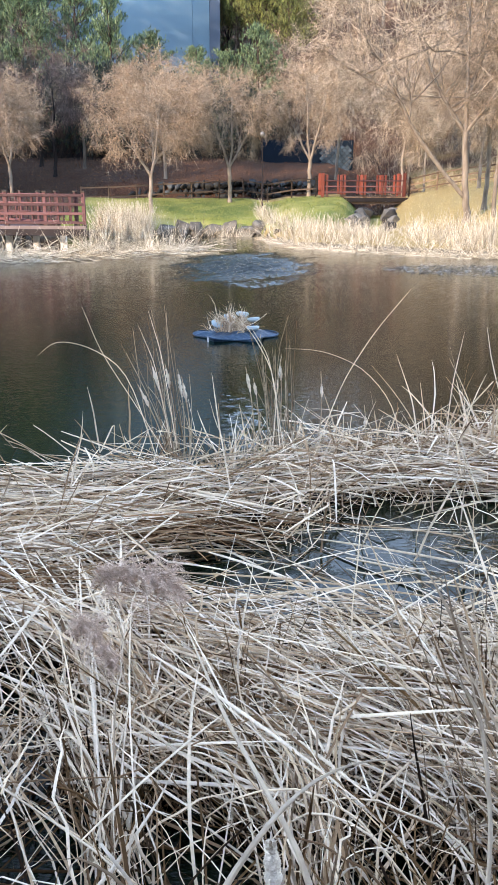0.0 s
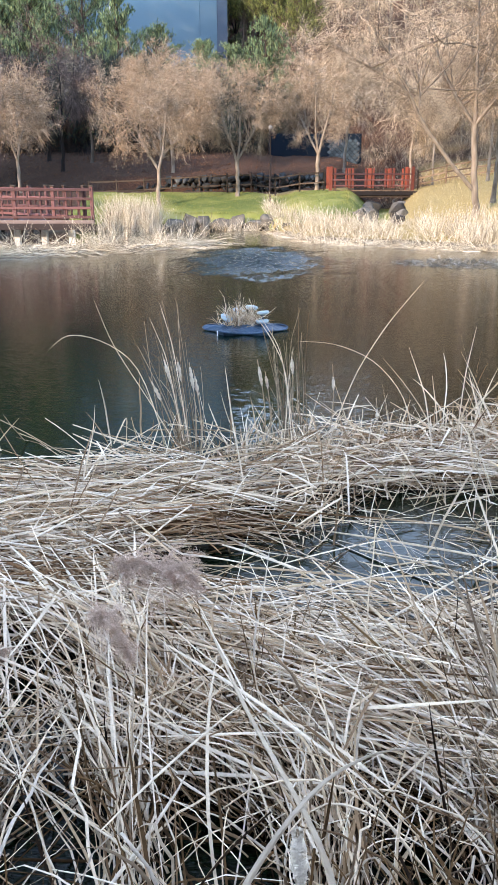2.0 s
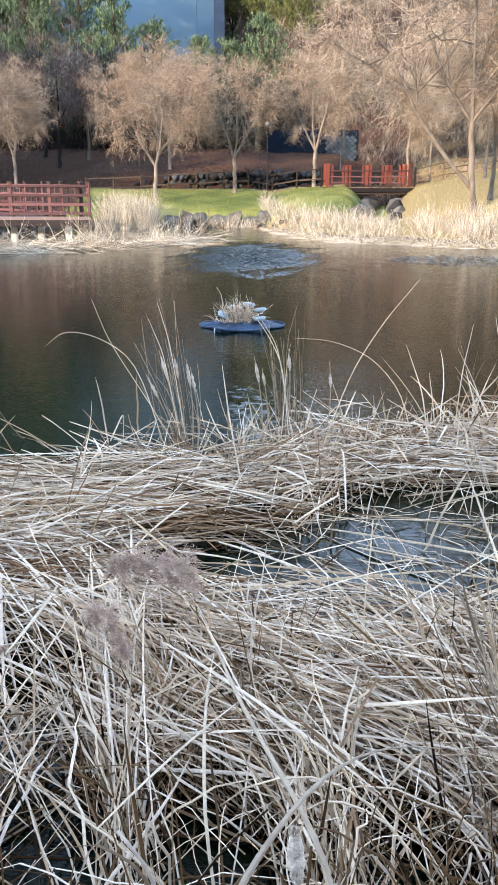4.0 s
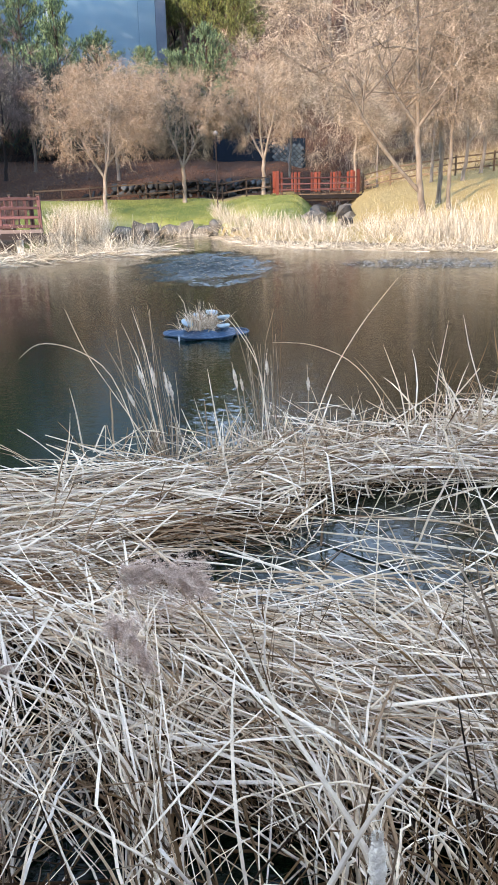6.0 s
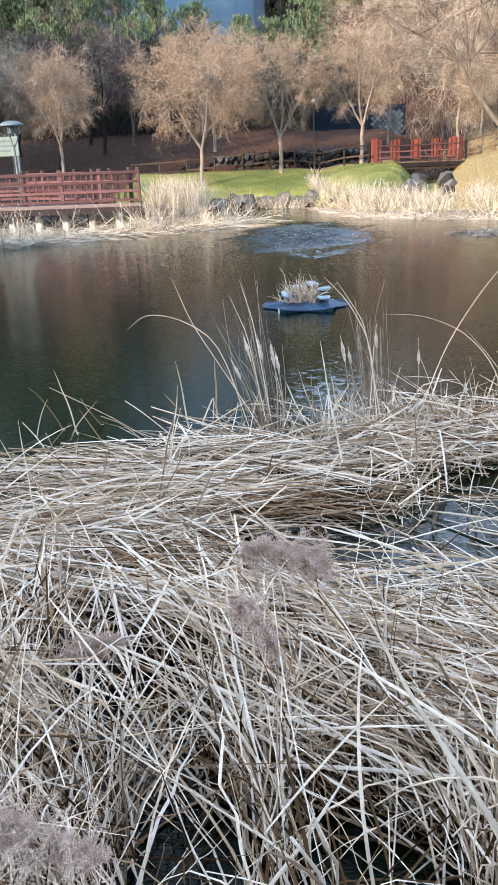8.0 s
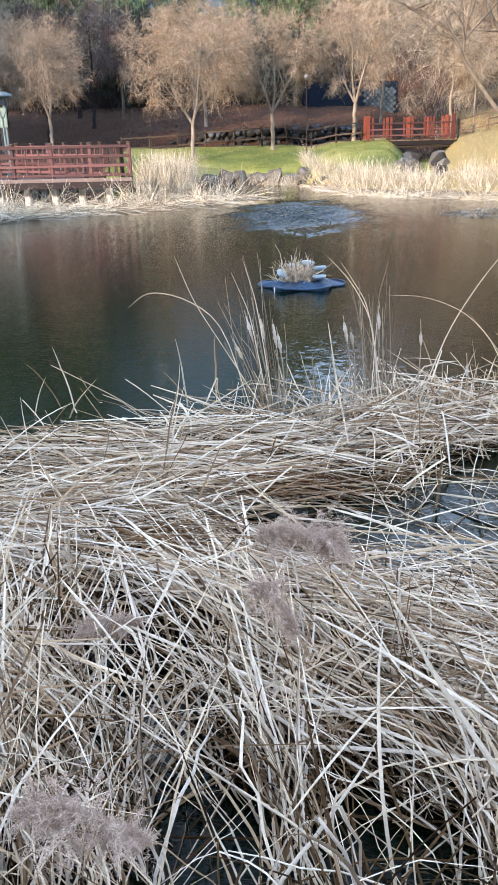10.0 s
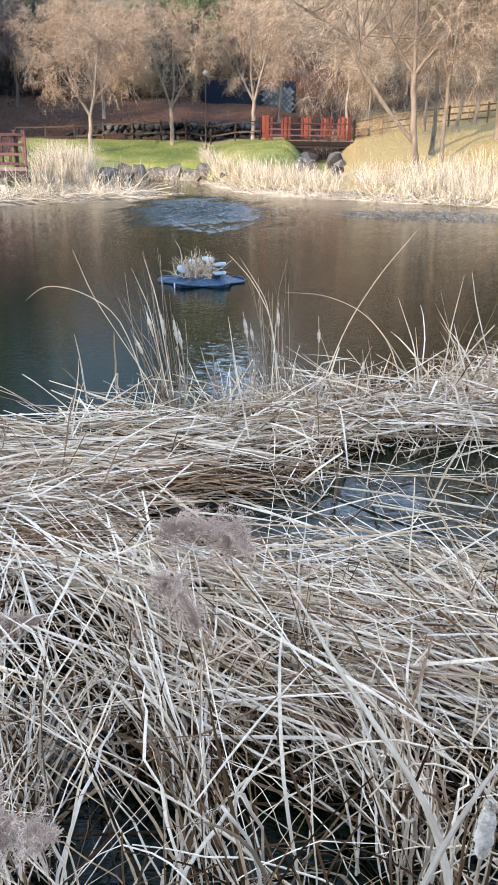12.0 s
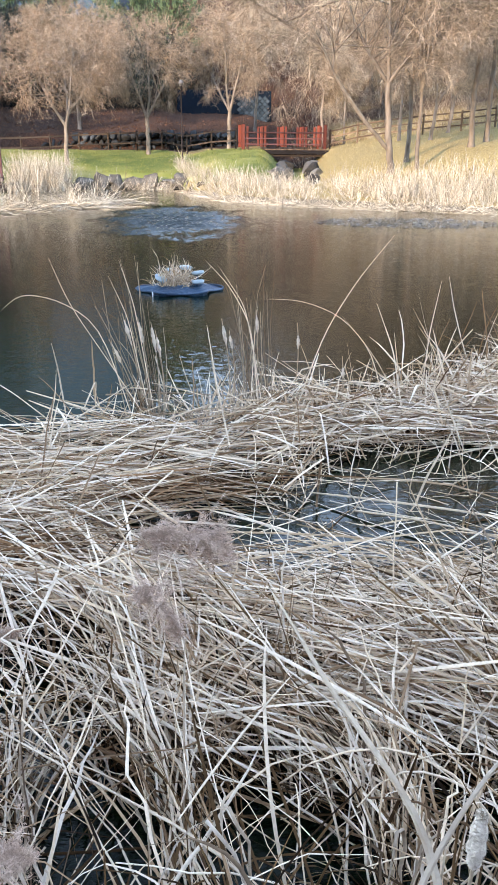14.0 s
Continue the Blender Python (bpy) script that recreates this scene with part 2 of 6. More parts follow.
def water_material():
    m = bpy.data.materials.new("pond_water")
    nt, bsdf = nodes_of(m)
    add, link = nt.nodes.new, nt.links.new
    bsdf.inputs["Base Color"].default_value = (0.0014, 0.0066, 0.0022, 1)
    wind = add("ShaderNodeVertexColor")
    wind.layer_name = "wind"
    rough = add("ShaderNodeMapRange")
    rough.inputs["To Min"].default_value, rough.inputs["To Max"].default_value = 0.05, 0.04
    link(wind.outputs[0], rough.inputs["Value"])
    link(rough.outputs[0], bsdf.inputs["Roughness"])
    bsdf.inputs["IOR"].default_value = 1.33
    tc = add("ShaderNodeTexCoord")

    def slopes(stretch, detail, along, across):
        """Random slopes of the surface: across the view (x) and along it (y)."""
        mp, n, mid, k = add("ShaderNodeMapping"), add("ShaderNodeTexNoise"), add("ShaderNodeVectorMath"), add("ShaderNodeVectorMath")
        mp.inputs["Scale"].default_value = stretch
        n.inputs["Scale"].default_value, n.inputs["Detail"].default_value = 1.0, detail
        link(tc.outputs["Object"], mp.inputs[0]), link(mp.outputs[0], n.inputs["Vector"])
        mid.operation, k.operation = "SUBTRACT", "MULTIPLY"
        mid.inputs[1].default_value = (0.5, 0.5, 0.5)
        k.inputs[1].default_value = (across, along, 0)
        link(n.outputs["Color"], mid.inputs[0]), link(mid.outputs[0], k.inputs[0])
        return k.outputs[0]

    def vector(op, a, b, scale=None):
        n = add("ShaderNodeVectorMath")
        n.operation = op
        link(a, n.inputs[0])
        if scale is not None:
            link(scale, n.inputs["Scale"])
        elif isinstance(b, tuple):
            n.inputs[1].default_value = b
        elif b is not None:
            link(b, n.inputs[1])
        return n.outputs[0]

    calm = vector("ADD", slopes((14.0, 190.0, 1.0), 1, 0.30, 0.10), slopes((1.6, 9.0, 1.0), 2, 0.035, 0.010))
    gusty = vector("ADD", slopes((18.0, 34.0, 1.0), 2, 1.5, 0.8), slopes((11.0, 5.0, 1.0), 2, 1.9, 0.4))
    streaks = add("ShaderNodeTexNoise")
    streaks.inputs["Scale"].default_value, streaks.inputs["Detail"].default_value = 1.0, 4
    lay = add("ShaderNodeMapping")
    lay.inputs["Scale"].default_value = (7.0, 9.0, 1.0)
    link(tc.outputs["Object"], lay.inputs[0]), link(lay.outputs[0], streaks.inputs["Vector"])
    gap, force = add("ShaderNodeMath"), add("ShaderNodeMath")
    gap.operation, force.operation, force.use_clamp = "MULTIPLY_ADD", "MULTIPLY_ADD", True
    gap.inputs[1].default_value, gap.inputs[2].default_value = -0.9, 0.30
    link(streaks.outputs[0], gap.inputs[0])
    force.inputs[1].default_value = 1.25
    link(wind.outputs[0], force.inputs[0]), link(gap.outputs[0], force.inputs[2])
    # Slopes lean towards the camera so the gusts mirror higher, bluer sky.
    gusty = vector("SCALE", vector("ADD", gusty, (0.0, -0.40, 0.0)), None, force.outputs[0])
    up = vector("NORMALIZE", vector("ADD", vector("ADD", calm, gusty), (0.0, 0.0, 1.0)), None)
    link(up, bsdf.inputs["Normal"])
    return m


M_LEAF = surface("broad_reed_leaf", (0.407, 0.286, 0.199), (0.736, 0.573, 0.431), 9, 0.55, 0.2, 70)
# Darkened pine needles; the shade at the wood's foot is put into them.
M_NEEDLE_SHADE = surface("shaded_pine_needles", (0.006, 0.012, 0.012), (0.04, 0.065, 0.055), 1.0, 0.7, 0.0, 20, "island")
M_LILY = surface("withered_lily", (0.10, 0.085, 0.07), (0.46, 0.41, 0.35), 1.0, 0.8, 0.0, 20, "island")
M_GROUND = ground_material()
M_WATER = water_material()


# ---- mesh helpers ----
def mesh_object(name, verts, faces, material, parent=None, label="", smooth=True):
    me = bpy.data.meshes.new(name)
    me.from_pydata(verts if isinstance(verts, list) else np.asarray(verts).tolist(), [], faces if isinstance(faces, list) else np.asarray(faces).tolist())
    if smooth:
        me.shade_smooth()
    me.materials.append(material)
    ob = new(name, me)
    if parent:
        ob.parent = parent
    if label:
        ob["label"] = label
    return ob


def part(name, bm, material, parent, label="", smooth=False):
    me = bpy.data.meshes.new(name)
    bm.to_mesh(me)
    bm.free()
    if smooth:
        me.shade_smooth()
    me.materials.append(material)
    ob = new(name, me)
    ob.parent = parent
    if label:
        ob["label"] = label
    return ob


def thing(name, at, label, category, group="", kind=""):
    ob = new(name)
    ob.location = at
    return tagged(ob, label, category, group, kind)


def box_bm(size, at=(0, 0, 0), bevel=0.01, turn=0.0):
    bm = bmesh.new()
    bmesh.ops.create_cube(bm, size=1.0, matrix=Matrix.Translation(at) @ pose(0, 0, 0, 0, 0, turn) @ Matrix.Diagonal((*size, 1)))
    if bevel:
        bmesh.ops.bevel(bm, geom=bm.edges[:], offset=min(bevel, min(size) * 0.3), segments=1, affect="EDGES")
    return bm


def unit(v):
    return v / np.maximum(np.linalg.norm(v, axis=-1, keepdims=True), 1e-9)


class Soup:
    """Gathers many strips and tubes into one mesh."""

    def __init__(self):
        self.v, self.f, self.n = [], [], 0

    def _add(self, verts, faces):
        self.v.append(verts.reshape(-1, 3))
        self.f.extend((faces.reshape(-1, faces.shape[-1]) + self.n).tolist())
        self.n += self.v[-1].shape[0]

    def strips(self, p, w, side):
        """p (N,K,3) centre lines, w (N,K) widths, side (N,3) or (N,K,3) across the strip."""
        n, k, _ = p.shape
        if side.ndim == 2:
            side = np.repeat(side[:, None], k, 1)
        v = np.stack([p - side * w[..., None] / 2, p + side * w[..., None] / 2], 2)
        base = (np.arange(n)[:, None] * k + np.arange(k - 1)[None]) * 2
        self._add(v, np.stack([base, base + 1, base + 3, base + 2], -1))

    def folded(self, p, w, side, fold=0.28):
        """Strips creased along their middle, like a dry leaf or split stem."""
        n, k, _ = p.shape
        side = np.repeat(side[:, None], k, 1)
        tan = unit(np.gradient(p, axis=1))
        up = np.cross(tan, side)
        up = unit(up * np.where(up[..., 2:] < 0, -1.0, 1.0))
        half = side * w[..., None] / 2
        v = np.stack([p - half, p + up * w[..., None] * fold, p + half], 2)
        base = (np.arange(n)[:, None] * k + np.arange(k - 1)[None]) * 3
        quads = np.stack([base, base + 1, base + 4, base + 3], -1)
        self._add(v, np.concatenate([quads, quads + 1]))

    def tubes(self, p, r, sides=3):
        n, k, _ = p.shape
        tan = unit(np.gradient(p, axis=1))
        ref = np.where(np.abs(tan[..., 2:]) > 0.9, np.array([1.0, 0, 0]), np.array([0, 0, 1.0]))
        a = unit(np.cross(tan, ref))
        b = np.cross(tan, a)
        ang = np.arange(sides) * 2 * np.pi / sides
        v = p[:, :, None] + r[:, :, None, None] * (np.cos(ang)[:, None] * a[:, :, None] + np.sin(ang)[:, None] * b[:, :, None])
        base = (np.arange(n)[:, None] * k + np.arange(k - 1)[None]) * sides
        j = np.arange(sides)
        i0 = base[..., None] + j
        i1 = base[..., None] + (j + 1) % sides
        self._add(v, np.stack([i0, i1, i1 + sides, i0 + sides], -1))

    def quads(self, c, a, b):
        """Flat four-sided leaves round c (N,3) with half axes a and b."""
        v = np.stack([c - a, c - b * 0.8, c + a, c + b * 0.8], 1)
        self._add(v, np.arange(len(c))[:, None] * 4 + np.arange(4)[None])

    def make(self, name, material, parent=None, label=""):
        return mesh_object(name, np.concatenate(self.v), self.f, material, parent, label)


def grow(rng, start, way, length, k, wiggle, pull):
    """N bent lines of k points; pull is added to the way at each step (drooping or rising)."""
    p = [start]
    d = unit(way)
    for _ in range(k - 1):
        d = unit(d + rng.normal(0, wiggle, d.shape) + pull)
        p.append(p[-1] + d * (length / (k - 1))[:, None])
    return np.stack(p, 1)


def lerp_rows(p, s):
    """The points at parameter s (N,) along lines p (N,K,3)."""
    k = p.shape[1] - 1
    i = np.clip((s * k).astype(int), 0, k - 1)
    f = (s * k - i)[:, None]
    r = np.arange(len(p))
    return p[r, i] * (1 - f) + p[r, i + 1] * f

# ---- ground and water ----
FAR_SHORE = [(-400, -150), (-40, 12), (-18, 22), (-13, 30), (-9.5, 36), (-6.8, 38.2), (0.3, 38.2), (0.8, 36), (2, 31.0), (4, 29.2), (6, 28.0), (9, 26.4), (14, 24.0), (30, 16), (400, -150)]
SHORE_X, SHORE_Y = np.array(FAR_SHORE, float).T


def smooth(a, b, v):
    t = np.clip((v - a) / (b - a), 0, 1)
    return t * t * (3 - 2 * t)


def bumps(x, y, s, seed=0.0):
    """Cheap rolling unevenness between -1 and 1."""
    return (np.sin(x * s + seed) * np.cos(y * s * 1.3 - seed * 2) + np.sin((x * 0.7 - y) * s * 1.9 + seed * 3) * 0.6 + np.cos((x + y * 0.6) * s * 3.1 + seed) * 0.3) / 1.9


SHADE_RIDGE = 28.5


def ground_height(x, y):
    x, y = np.asarray(x, float), np.asarray(y, float)
    inland = y - np.interp(x, SHORE_X, SHORE_Y)
    left = 1 - smooth(0.0, 1.6, x)
    right = 1 - left
    # far banks
    walled = smooth(0.0, 0.35, inland) * 0.70 + np.clip(inland - 0.3, 0, 6) * 0.135
    gentle = np.interp(inland, [0, 2.0, 5.0, 7.5, 15, 18], [0, 0.26, 0.72, 1.15, 1.62, 1.75])
    crest = np.interp(x, [5.0, 6.6, 8.7, 11.3, 16.0], [0.95, 1.15, 1.62, 2.05, 2.5])
    rising = crest * np.interp(inland, [0, 2.0, 4.0, 8.0, 12.0, 18.0], [0, 0.24, 0.52, 0.90, 1.0, 1.08])
    sloped = gentle + (rising - gentle) * smooth(5.0, 6.8, x)
    bank = left * walled + right * sloped
    # the brook below the bridge
    bx = x - 0.15 * (y - 36)
    brook = smooth(3.5, 5.1, bx) * (1 - smooth(5.7, 7.2, bx)) * smooth(31, 35, y) * (1 - smooth(50, 58, y))
    bank = bank * (1 - brook) + brook * (0.14 + 0.035 * np.clip(y - 32, 0, 20))
    # terrace wall, leaf-strewn slope, wooded hill
    rise = left * (smooth(46.6, 47.0 + 5.0 * smooth(-8.2, -9.6, x), y) * 0.75 + np.clip(y - 47, 0, 9) * 0.17) + right * np.clip(y - 47, 0, 9) * 0.20
    hill_k = 0.20 + 0.30 * smooth(-6, 8, x) + 0.10 * smooth(8, 30, x)
    far = np.clip(y - 56, 0, 50)
    hill = far * hill_k * smooth(0, 12, far)
    side = smooth(14, 40, x) * np.clip(y - 30, 0, 60) * 0.25
    z = bank + rise + hill + side + 13 * smooth(96, 125, y) * smooth(-9, -2, x) * (1 - smooth(3, 12, x))
    pond = -1.1 * smooth(0, 2.2, -inland)
    z = np.where(inland > 0, z, pond)
    # near bank, and an unseen ridge added behind it to keep the low sun off
    near = 0.62 - 0.55 * smooth(0.3, 1.6, y) - 1.2 * smooth(1.5, 5.0, y)
    ridge = SHADE_RIDGE * smooth(-10, -55, y)
    z = np.where(y < 8, np.maximum(near + ridge, z * smooth(6, 10, y) - 1.13 * (1 - smooth(6, 10, y))), z)
    rough = np.where((z > 0.05) | (y < 2), 1.0, 0.25)
    return z + rough * (0.05 * bumps(x, y, 1.7) + 0.02 * bumps(x, y, 6.0, 1.0)) * np.where(np.hypot(x, y) < 90, 1, 3)


def axis_steps(stops):
    out = []
    for (a, b, step) in stops:
        out += list(np.arange(a, b, step))
    return np.array(out + [stops[-1][1]])


def build_ground():
    xs = axis_steps([(-2500, -400, 300), (-400, -60, 34), (-60, -20, 2.5), (-20, 20, 0.4), (20, 60, 2.5), (60, 400, 34), (400, 2500, 300)])
    ys = axis_steps([(-2500, -300, 300), (-300, -60, 24), (-60, -4, 3.5), (-4, 9, 0.35), (9, 22, 1.0), (22, 60, 0.35), (60, 140, 3), (140, 400, 30), (400, 2500, 300)])
    gx, gy = np.meshgrid(xs, ys)
    gz = ground_height(gx, gy)
    v = np.stack([gx, gy, gz], -1).reshape(-1, 3)
    nx, ny = len(xs), len(ys)
    i = (np.arange(ny - 1)[:, None] * nx + np.arange(nx - 1)[None]).ravel()
    f = np.stack([i, i + 1, i + nx + 1, i + nx], -1)
    ob = mesh_object("ground", v, f, M_GROUND)
    inland = gy - np.interp(gx, SHORE_X, SHORE_Y)
    dry = smooth(0.0, 0.25, gz)
    left = 1 - smooth(4.4, 5.0, gx - 0.15 * (gy - 36))
    green = (inland > 0.05 + 4.4 * smooth(0.3, 2.5, gx)) * left * (1 - smooth(44.2, 45.0, gy)) * smooth(-9.0, -7.5, gx)
    brook = smooth(4.6, 5.0, gx - 0.15 * (gy - 36)) * (1 - smooth(5.7, 6.1, gx - 0.15 * (gy - 36))) * smooth(32, 35, gy) * (1 - smooth(44, 48, gy))
    green = np.maximum(green, brook)
    yellow = np.maximum(1 - left, (gx > 0.4) * (green < 0.5)) * (inland > -0.5) * (1 - smooth(64, 80, gy)) * np.where(gx < 9.5, 1 - smooth(45, 46, gy), 1 - 0.62 * smooth(47, 53, gy)) * (1 - brook)
    soil = dry * np.where(gy < 8, 1, 1.0) * (1 - green) * (1 - yellow)
    cover = ob.data.color_attributes.new("cover", "FLOAT_COLOR", "POINT")
    rgba = np.stack([soil, green * dry, yellow * dry, np.ones_like(soil)], -1).astype(np.float32)
    cover.data.foreach_set("color", rgba.ravel())
    return tagged(ob, "pond bank of lawn, dry yellow grass and leaf-strewn brown slope", "ground", kind="structure")


build_ground()


def gust(x, y, cx, cy, rx, ry):
    """One where the wind roughens the pond round (cx, cy), fading to nought."""
    r = np.hypot((x - cx) / rx, (y - cy) / ry) + 0.20 * bumps(x, y, 1.6, 4.0) + 0.14 * bumps(x * 2.2, y * 0.8, 2.9, 1.0)
    return (1 - smooth(0.0, 1.3, r)) ** 1.2


def build_water():
    xs = axis_steps([(-60, -14, 6), (-14, -4, 1.0), (-4, 5, 0.08), (5, 16, 1.0), (16, 40, 6)])
    ys = axis_steps([(0.9, 6.3, 0.9), (6.3, 11, 0.1), (11, 31, 0.25), (31, 43, 2)])
    gx, gy = np.meshgrid(xs, ys)
    v = np.stack([gx, gy, np.zeros_like(gx)], -1).reshape(-1, 3)
    nx = len(xs)
    i = (np.arange(len(ys) - 1)[:, None] * nx + np.arange(nx - 1)[None]).ravel()
    ob = mesh_object("water", v, np.stack([i, i + 1, i + nx + 1, i + nx], -1), M_WATER)
    far_gust = gust(gx, gy, -0.10, 23.7, 2.3, 5.6)
    near_gust = gust(gx, gy, -0.10, 7.7, 0.55, 1.7)
    wide_gust = gust(gx, gy, 1.8, 11.0, 2.4, 3.6)
    wind = np.clip(far_gust + 0.18 * near_gust + 0.04 * wide_gust, 0, 1)
    rgba = np.repeat(wind.astype(np.float32).ravel()[:, None], 4, 1)
    ob.data.color_attributes.new("wind", "FLOAT_COLOR", "POINT").data.foreach_set("color", rgba.ravel())
    return tagged(ob, "dark still pond water with wind ripples reflecting the hillside", "water", kind="structure")


build_water()


def ground_at(x, y):
    return float(ground_height(x, y))


# ---- boulders and terrace wall ----
def rock_bm(rng, size, detail=3, rough=0.13):
    bm = bmesh.new()
    bmesh.ops.create_icosphere(bm, subdivisions=detail, radius=0.5)
    off = Vector(rng.uniform(-50, 50, 3))
    cuts = [(Vector(rng.normal(0, 1, 3)).normalized(), rng.uniform(0.24, 0.42)) for _ in range(13)]
    for v in bm.verts:
        c = v.co * 1.25
        for nrm, dist in cuts:
            over = c.dot(nrm) - dist
            if over > 0:
                c = c - nrm * over
        c = c * (1 + noise.noise(c * 5.0 + off) * rough * 0.6 + noise.noise(c * 13.0 - off) * rough * 0.35)
        v.co = Vector((c.x * size[0], c.y * size[1], c.z * size[2])) * 1.25
    return bm


def boulder(rng, x, y, size, turn=0.0, sink=0.2, material=None, group="stone edging of the pond", z=None):
    me = bpy.data.meshes.new("boulder")
    bm = rock_bm(rng, size)
    bm.to_mesh(me)
    bm.free()
    me.shade_smooth()
    me.materials.append(material or M_STONE)
    ob = new("boulder", me)
    base = ground_at(x, y) if z is None else z
    ob.matrix_world = pose(x, y, base + size[2] * (0.5 - sink), 0, 0, turn)
    return tagged(ob, "rough grey weathered boulder at the edge of the lawn", "boulder", group)


rng = np.random.default_rng(5)
x = -6.9
while x < 0.9:
    w = rng.uniform(0.45, 0.95)
    boulder(rng, x + w / 2, 38.05 + rng.uniform(-0.15, 0.1), (w, rng.uniform(0.5, 0.8), rng.uniform(0.55, 0.82)), rng.uniform(-12, 12), 0.0, z=-0.10)
    if rng.random() < 0.45:
        boulder(rng, x + w / 2, 37.6, (w * 0.6, 0.45, 0.4), rng.uniform(0, 90), 0.0, z=-0.12)
    x += w * 0.93
for bx, by, z0, s in ((0.9, 36.8, 0.05, (0.8, 0.7, 0.6)), (1.5, 35.8, 0.15, (0.6, 0.5, 0.4))):
    boulder(rng, bx, by, s, rng.uniform(0, 90), 0.3, M_STONE_BROOK, "boulders by the brook", z0)
for bx, by, w in ((4.55, 34.8, 0.75), (4.75, 35.4, 0.95), (4.5, 36.1, 0.8)):
    boulder(rng, bx, by, (w, w * 0.8, w * 0.85), rng.uniform(0, 90), 0.35, M_STONE, "boulders by the brook")
for side, rows in ((4.72, ((35.0, 0.42), (35.7, 0.5), (36.5, 0.62), (37.6, 0.5), (38.9, 0.6), (40.4, 0.6), (41.9, 0.7), (43.2, 0.7))), (6.08, ((34.2, 0.4), (34.9, 0.55), (35.5, 0.6), (36.2, 0.7), (37.2, 0.55), (38.6, 0.6), (40.2, 0.7), (41.7, 0.65), (43.2, 0.7)))):
    for by, w in rows:
        bx = side + 0.15 * (by - 36) + rng.uniform(-0.08, 0.08)
        boulder(rng, bx, by, (w, w * rng.uniform(0.8, 1.1), w * rng.uniform(0.7, 0.95)), rng.uniform(0, 90), 0.28, M_STONE_BROOK, "boulders by the brook", 0.30 + 0.05 * (by - 34))

terrace = tagged(new("terrace_wall"), "low dry-stone terrace wall of pale and dark blocks behind a fence", "wall", kind="structure")
stone_meshes = []
for i in range(6):
    me = bpy.data.meshes.new("wall_stone")
    bm = rock_bm(rng, (1, 1, 1), 2, 0.2)
    bm.to_mesh(me)
    bm.free()
    me.shade_smooth()
    me.materials.append(M_STONE_PALE if i < 2 else M_STONE_DARK)
    stone_meshes.append(me)
for row in range(3):
    x = -8.2 + row * 1.6
    while x < 3.6:
        w = rng.uniform(0.25, 0.55)
        ob = new("wall_stone", stone_meshes[rng.integers(6)])
        ob.parent = terrace
        ob.matrix_basis = pose(x + w / 2, 46.75 + rng.uniform(-0.05, 0.05), 1.66 + row * 0.29 - 0.05 * max(0.0, -1.0 - x), rng.uniform(-6, 6), rng.uniform(-8, 8), rng.uniform(-8, 8)) @ Matrix.Diagonal((w * 1.08, 0.5, rng.uniform(0.36, 0.44), 1))
        x += w * 0.95

# patterned block wall beyond the bridge
block_wall = tagged(new("block_wall"), "retaining wall of teal and pale blocks set chequerwise", "wall", kind="structure")
bm = box_bm((6.0, 0.3, 2.5), (3.8, 56.3, 3.7), 0.02)
part("backing", bm, M_BLOCK_TEAL, block_wall)
tile = bpy.data.meshes.new("block")
bm = bmesh.new()
bmesh.ops.create_cone(bm, cap_ends=True, segments=4, radius1=0.165, radius2=0.13, depth=0.10, matrix=pose(0, 0, 0, 90, 0, 0))
bm.to_mesh(tile)
bm.free()
tile.materials.append(M_BLOCK_PALE)
for r in range(11):
    for c in range(6):
        ob = new("block", tile)
        ob.parent = block_wall
        ob.matrix_basis = pose(4.75 + c * 0.33 + (r % 2) * 0.165, 56.1, 2.80 + r * 0.17) @ Matrix.Diagonal((1, 1, 0.85, 1))

# ---- building ----
def build_house():
    """A slab turned so that its long face looks away from the low sun; local x runs along that face."""
    house = thing("apartment_building", (-2.35, 88.0, ground_at(-12, 95) - 2), "large blue-grey concrete building with plain end wall behind pines", "building")
    house.rotation_euler = (0, 0, radians(34))
    part("wall", box_bm((34.1, 13, 36), (-20.27, 7.2, 18), 0.05), M_WALL, house)
    part("end_wall", box_bm((1.96, 12.9, 37), (-2.23, 7.2, 18.5), 0.05), M_WALL, house, "plain end bay set slightly back")
    # Strip darkened to stand in for the shaded side of the building.
    part("corner", box_bm((1.24, 12.8, 36.5), (-0.62, 7.2, 18.25), 0.05), M_WALL_DARK, house, "slightly recessed corner strip, the shaded side put into its darker colour")
    part("roof", box_bm((38, 15, 0.6), (-18.4, 7.2, 37.3), 0.05), M_WALL_DARK, house)
    for zc in (9.0, 12.2, 15.4, 18.6, 21.8, 25.0, 28.2, 31.4):
        part("ledge", box_bm((24.0, 0.3, 0.18), (-23.5, 0.56, zc - 1.2), 0.03), M_WALL_DARK, house)
        for xc in (-15.2, -18.6, -21.8, -26.0, -30.2, -34.4):
            win = part("window", box_bm((2.4, 0.16, 1.8), (xc, 0.64, zc + 0.3), 0.02), M_WALL_DARK, house)
            part("mullion", box_bm((0.10, 0.10, 1.8), (xc, 0.53, zc + 0.3), 0.01), M_CONCRETE, win)
    part("downpipe", box_bm((0.16, 0.16, 35.9), (-12.6, 0.6, 18), 0.03), M_CONCRETE, house, "white rain pipe")


build_house()


# ---- trees ----
def reach(p, d, c, r):
    """How far from p along d the crown's ellipsoid (centre c, radii r) ends."""
    q, e = (p - c) / r, d / r
    a, b, k = (e * e).sum(-1), (q * e).sum(-1), (q * q).sum(-1) - 1
    disc = np.maximum(b * b - a * k, 0)
    return np.maximum((-b + np.sqrt(disc)) / a, 0.25)


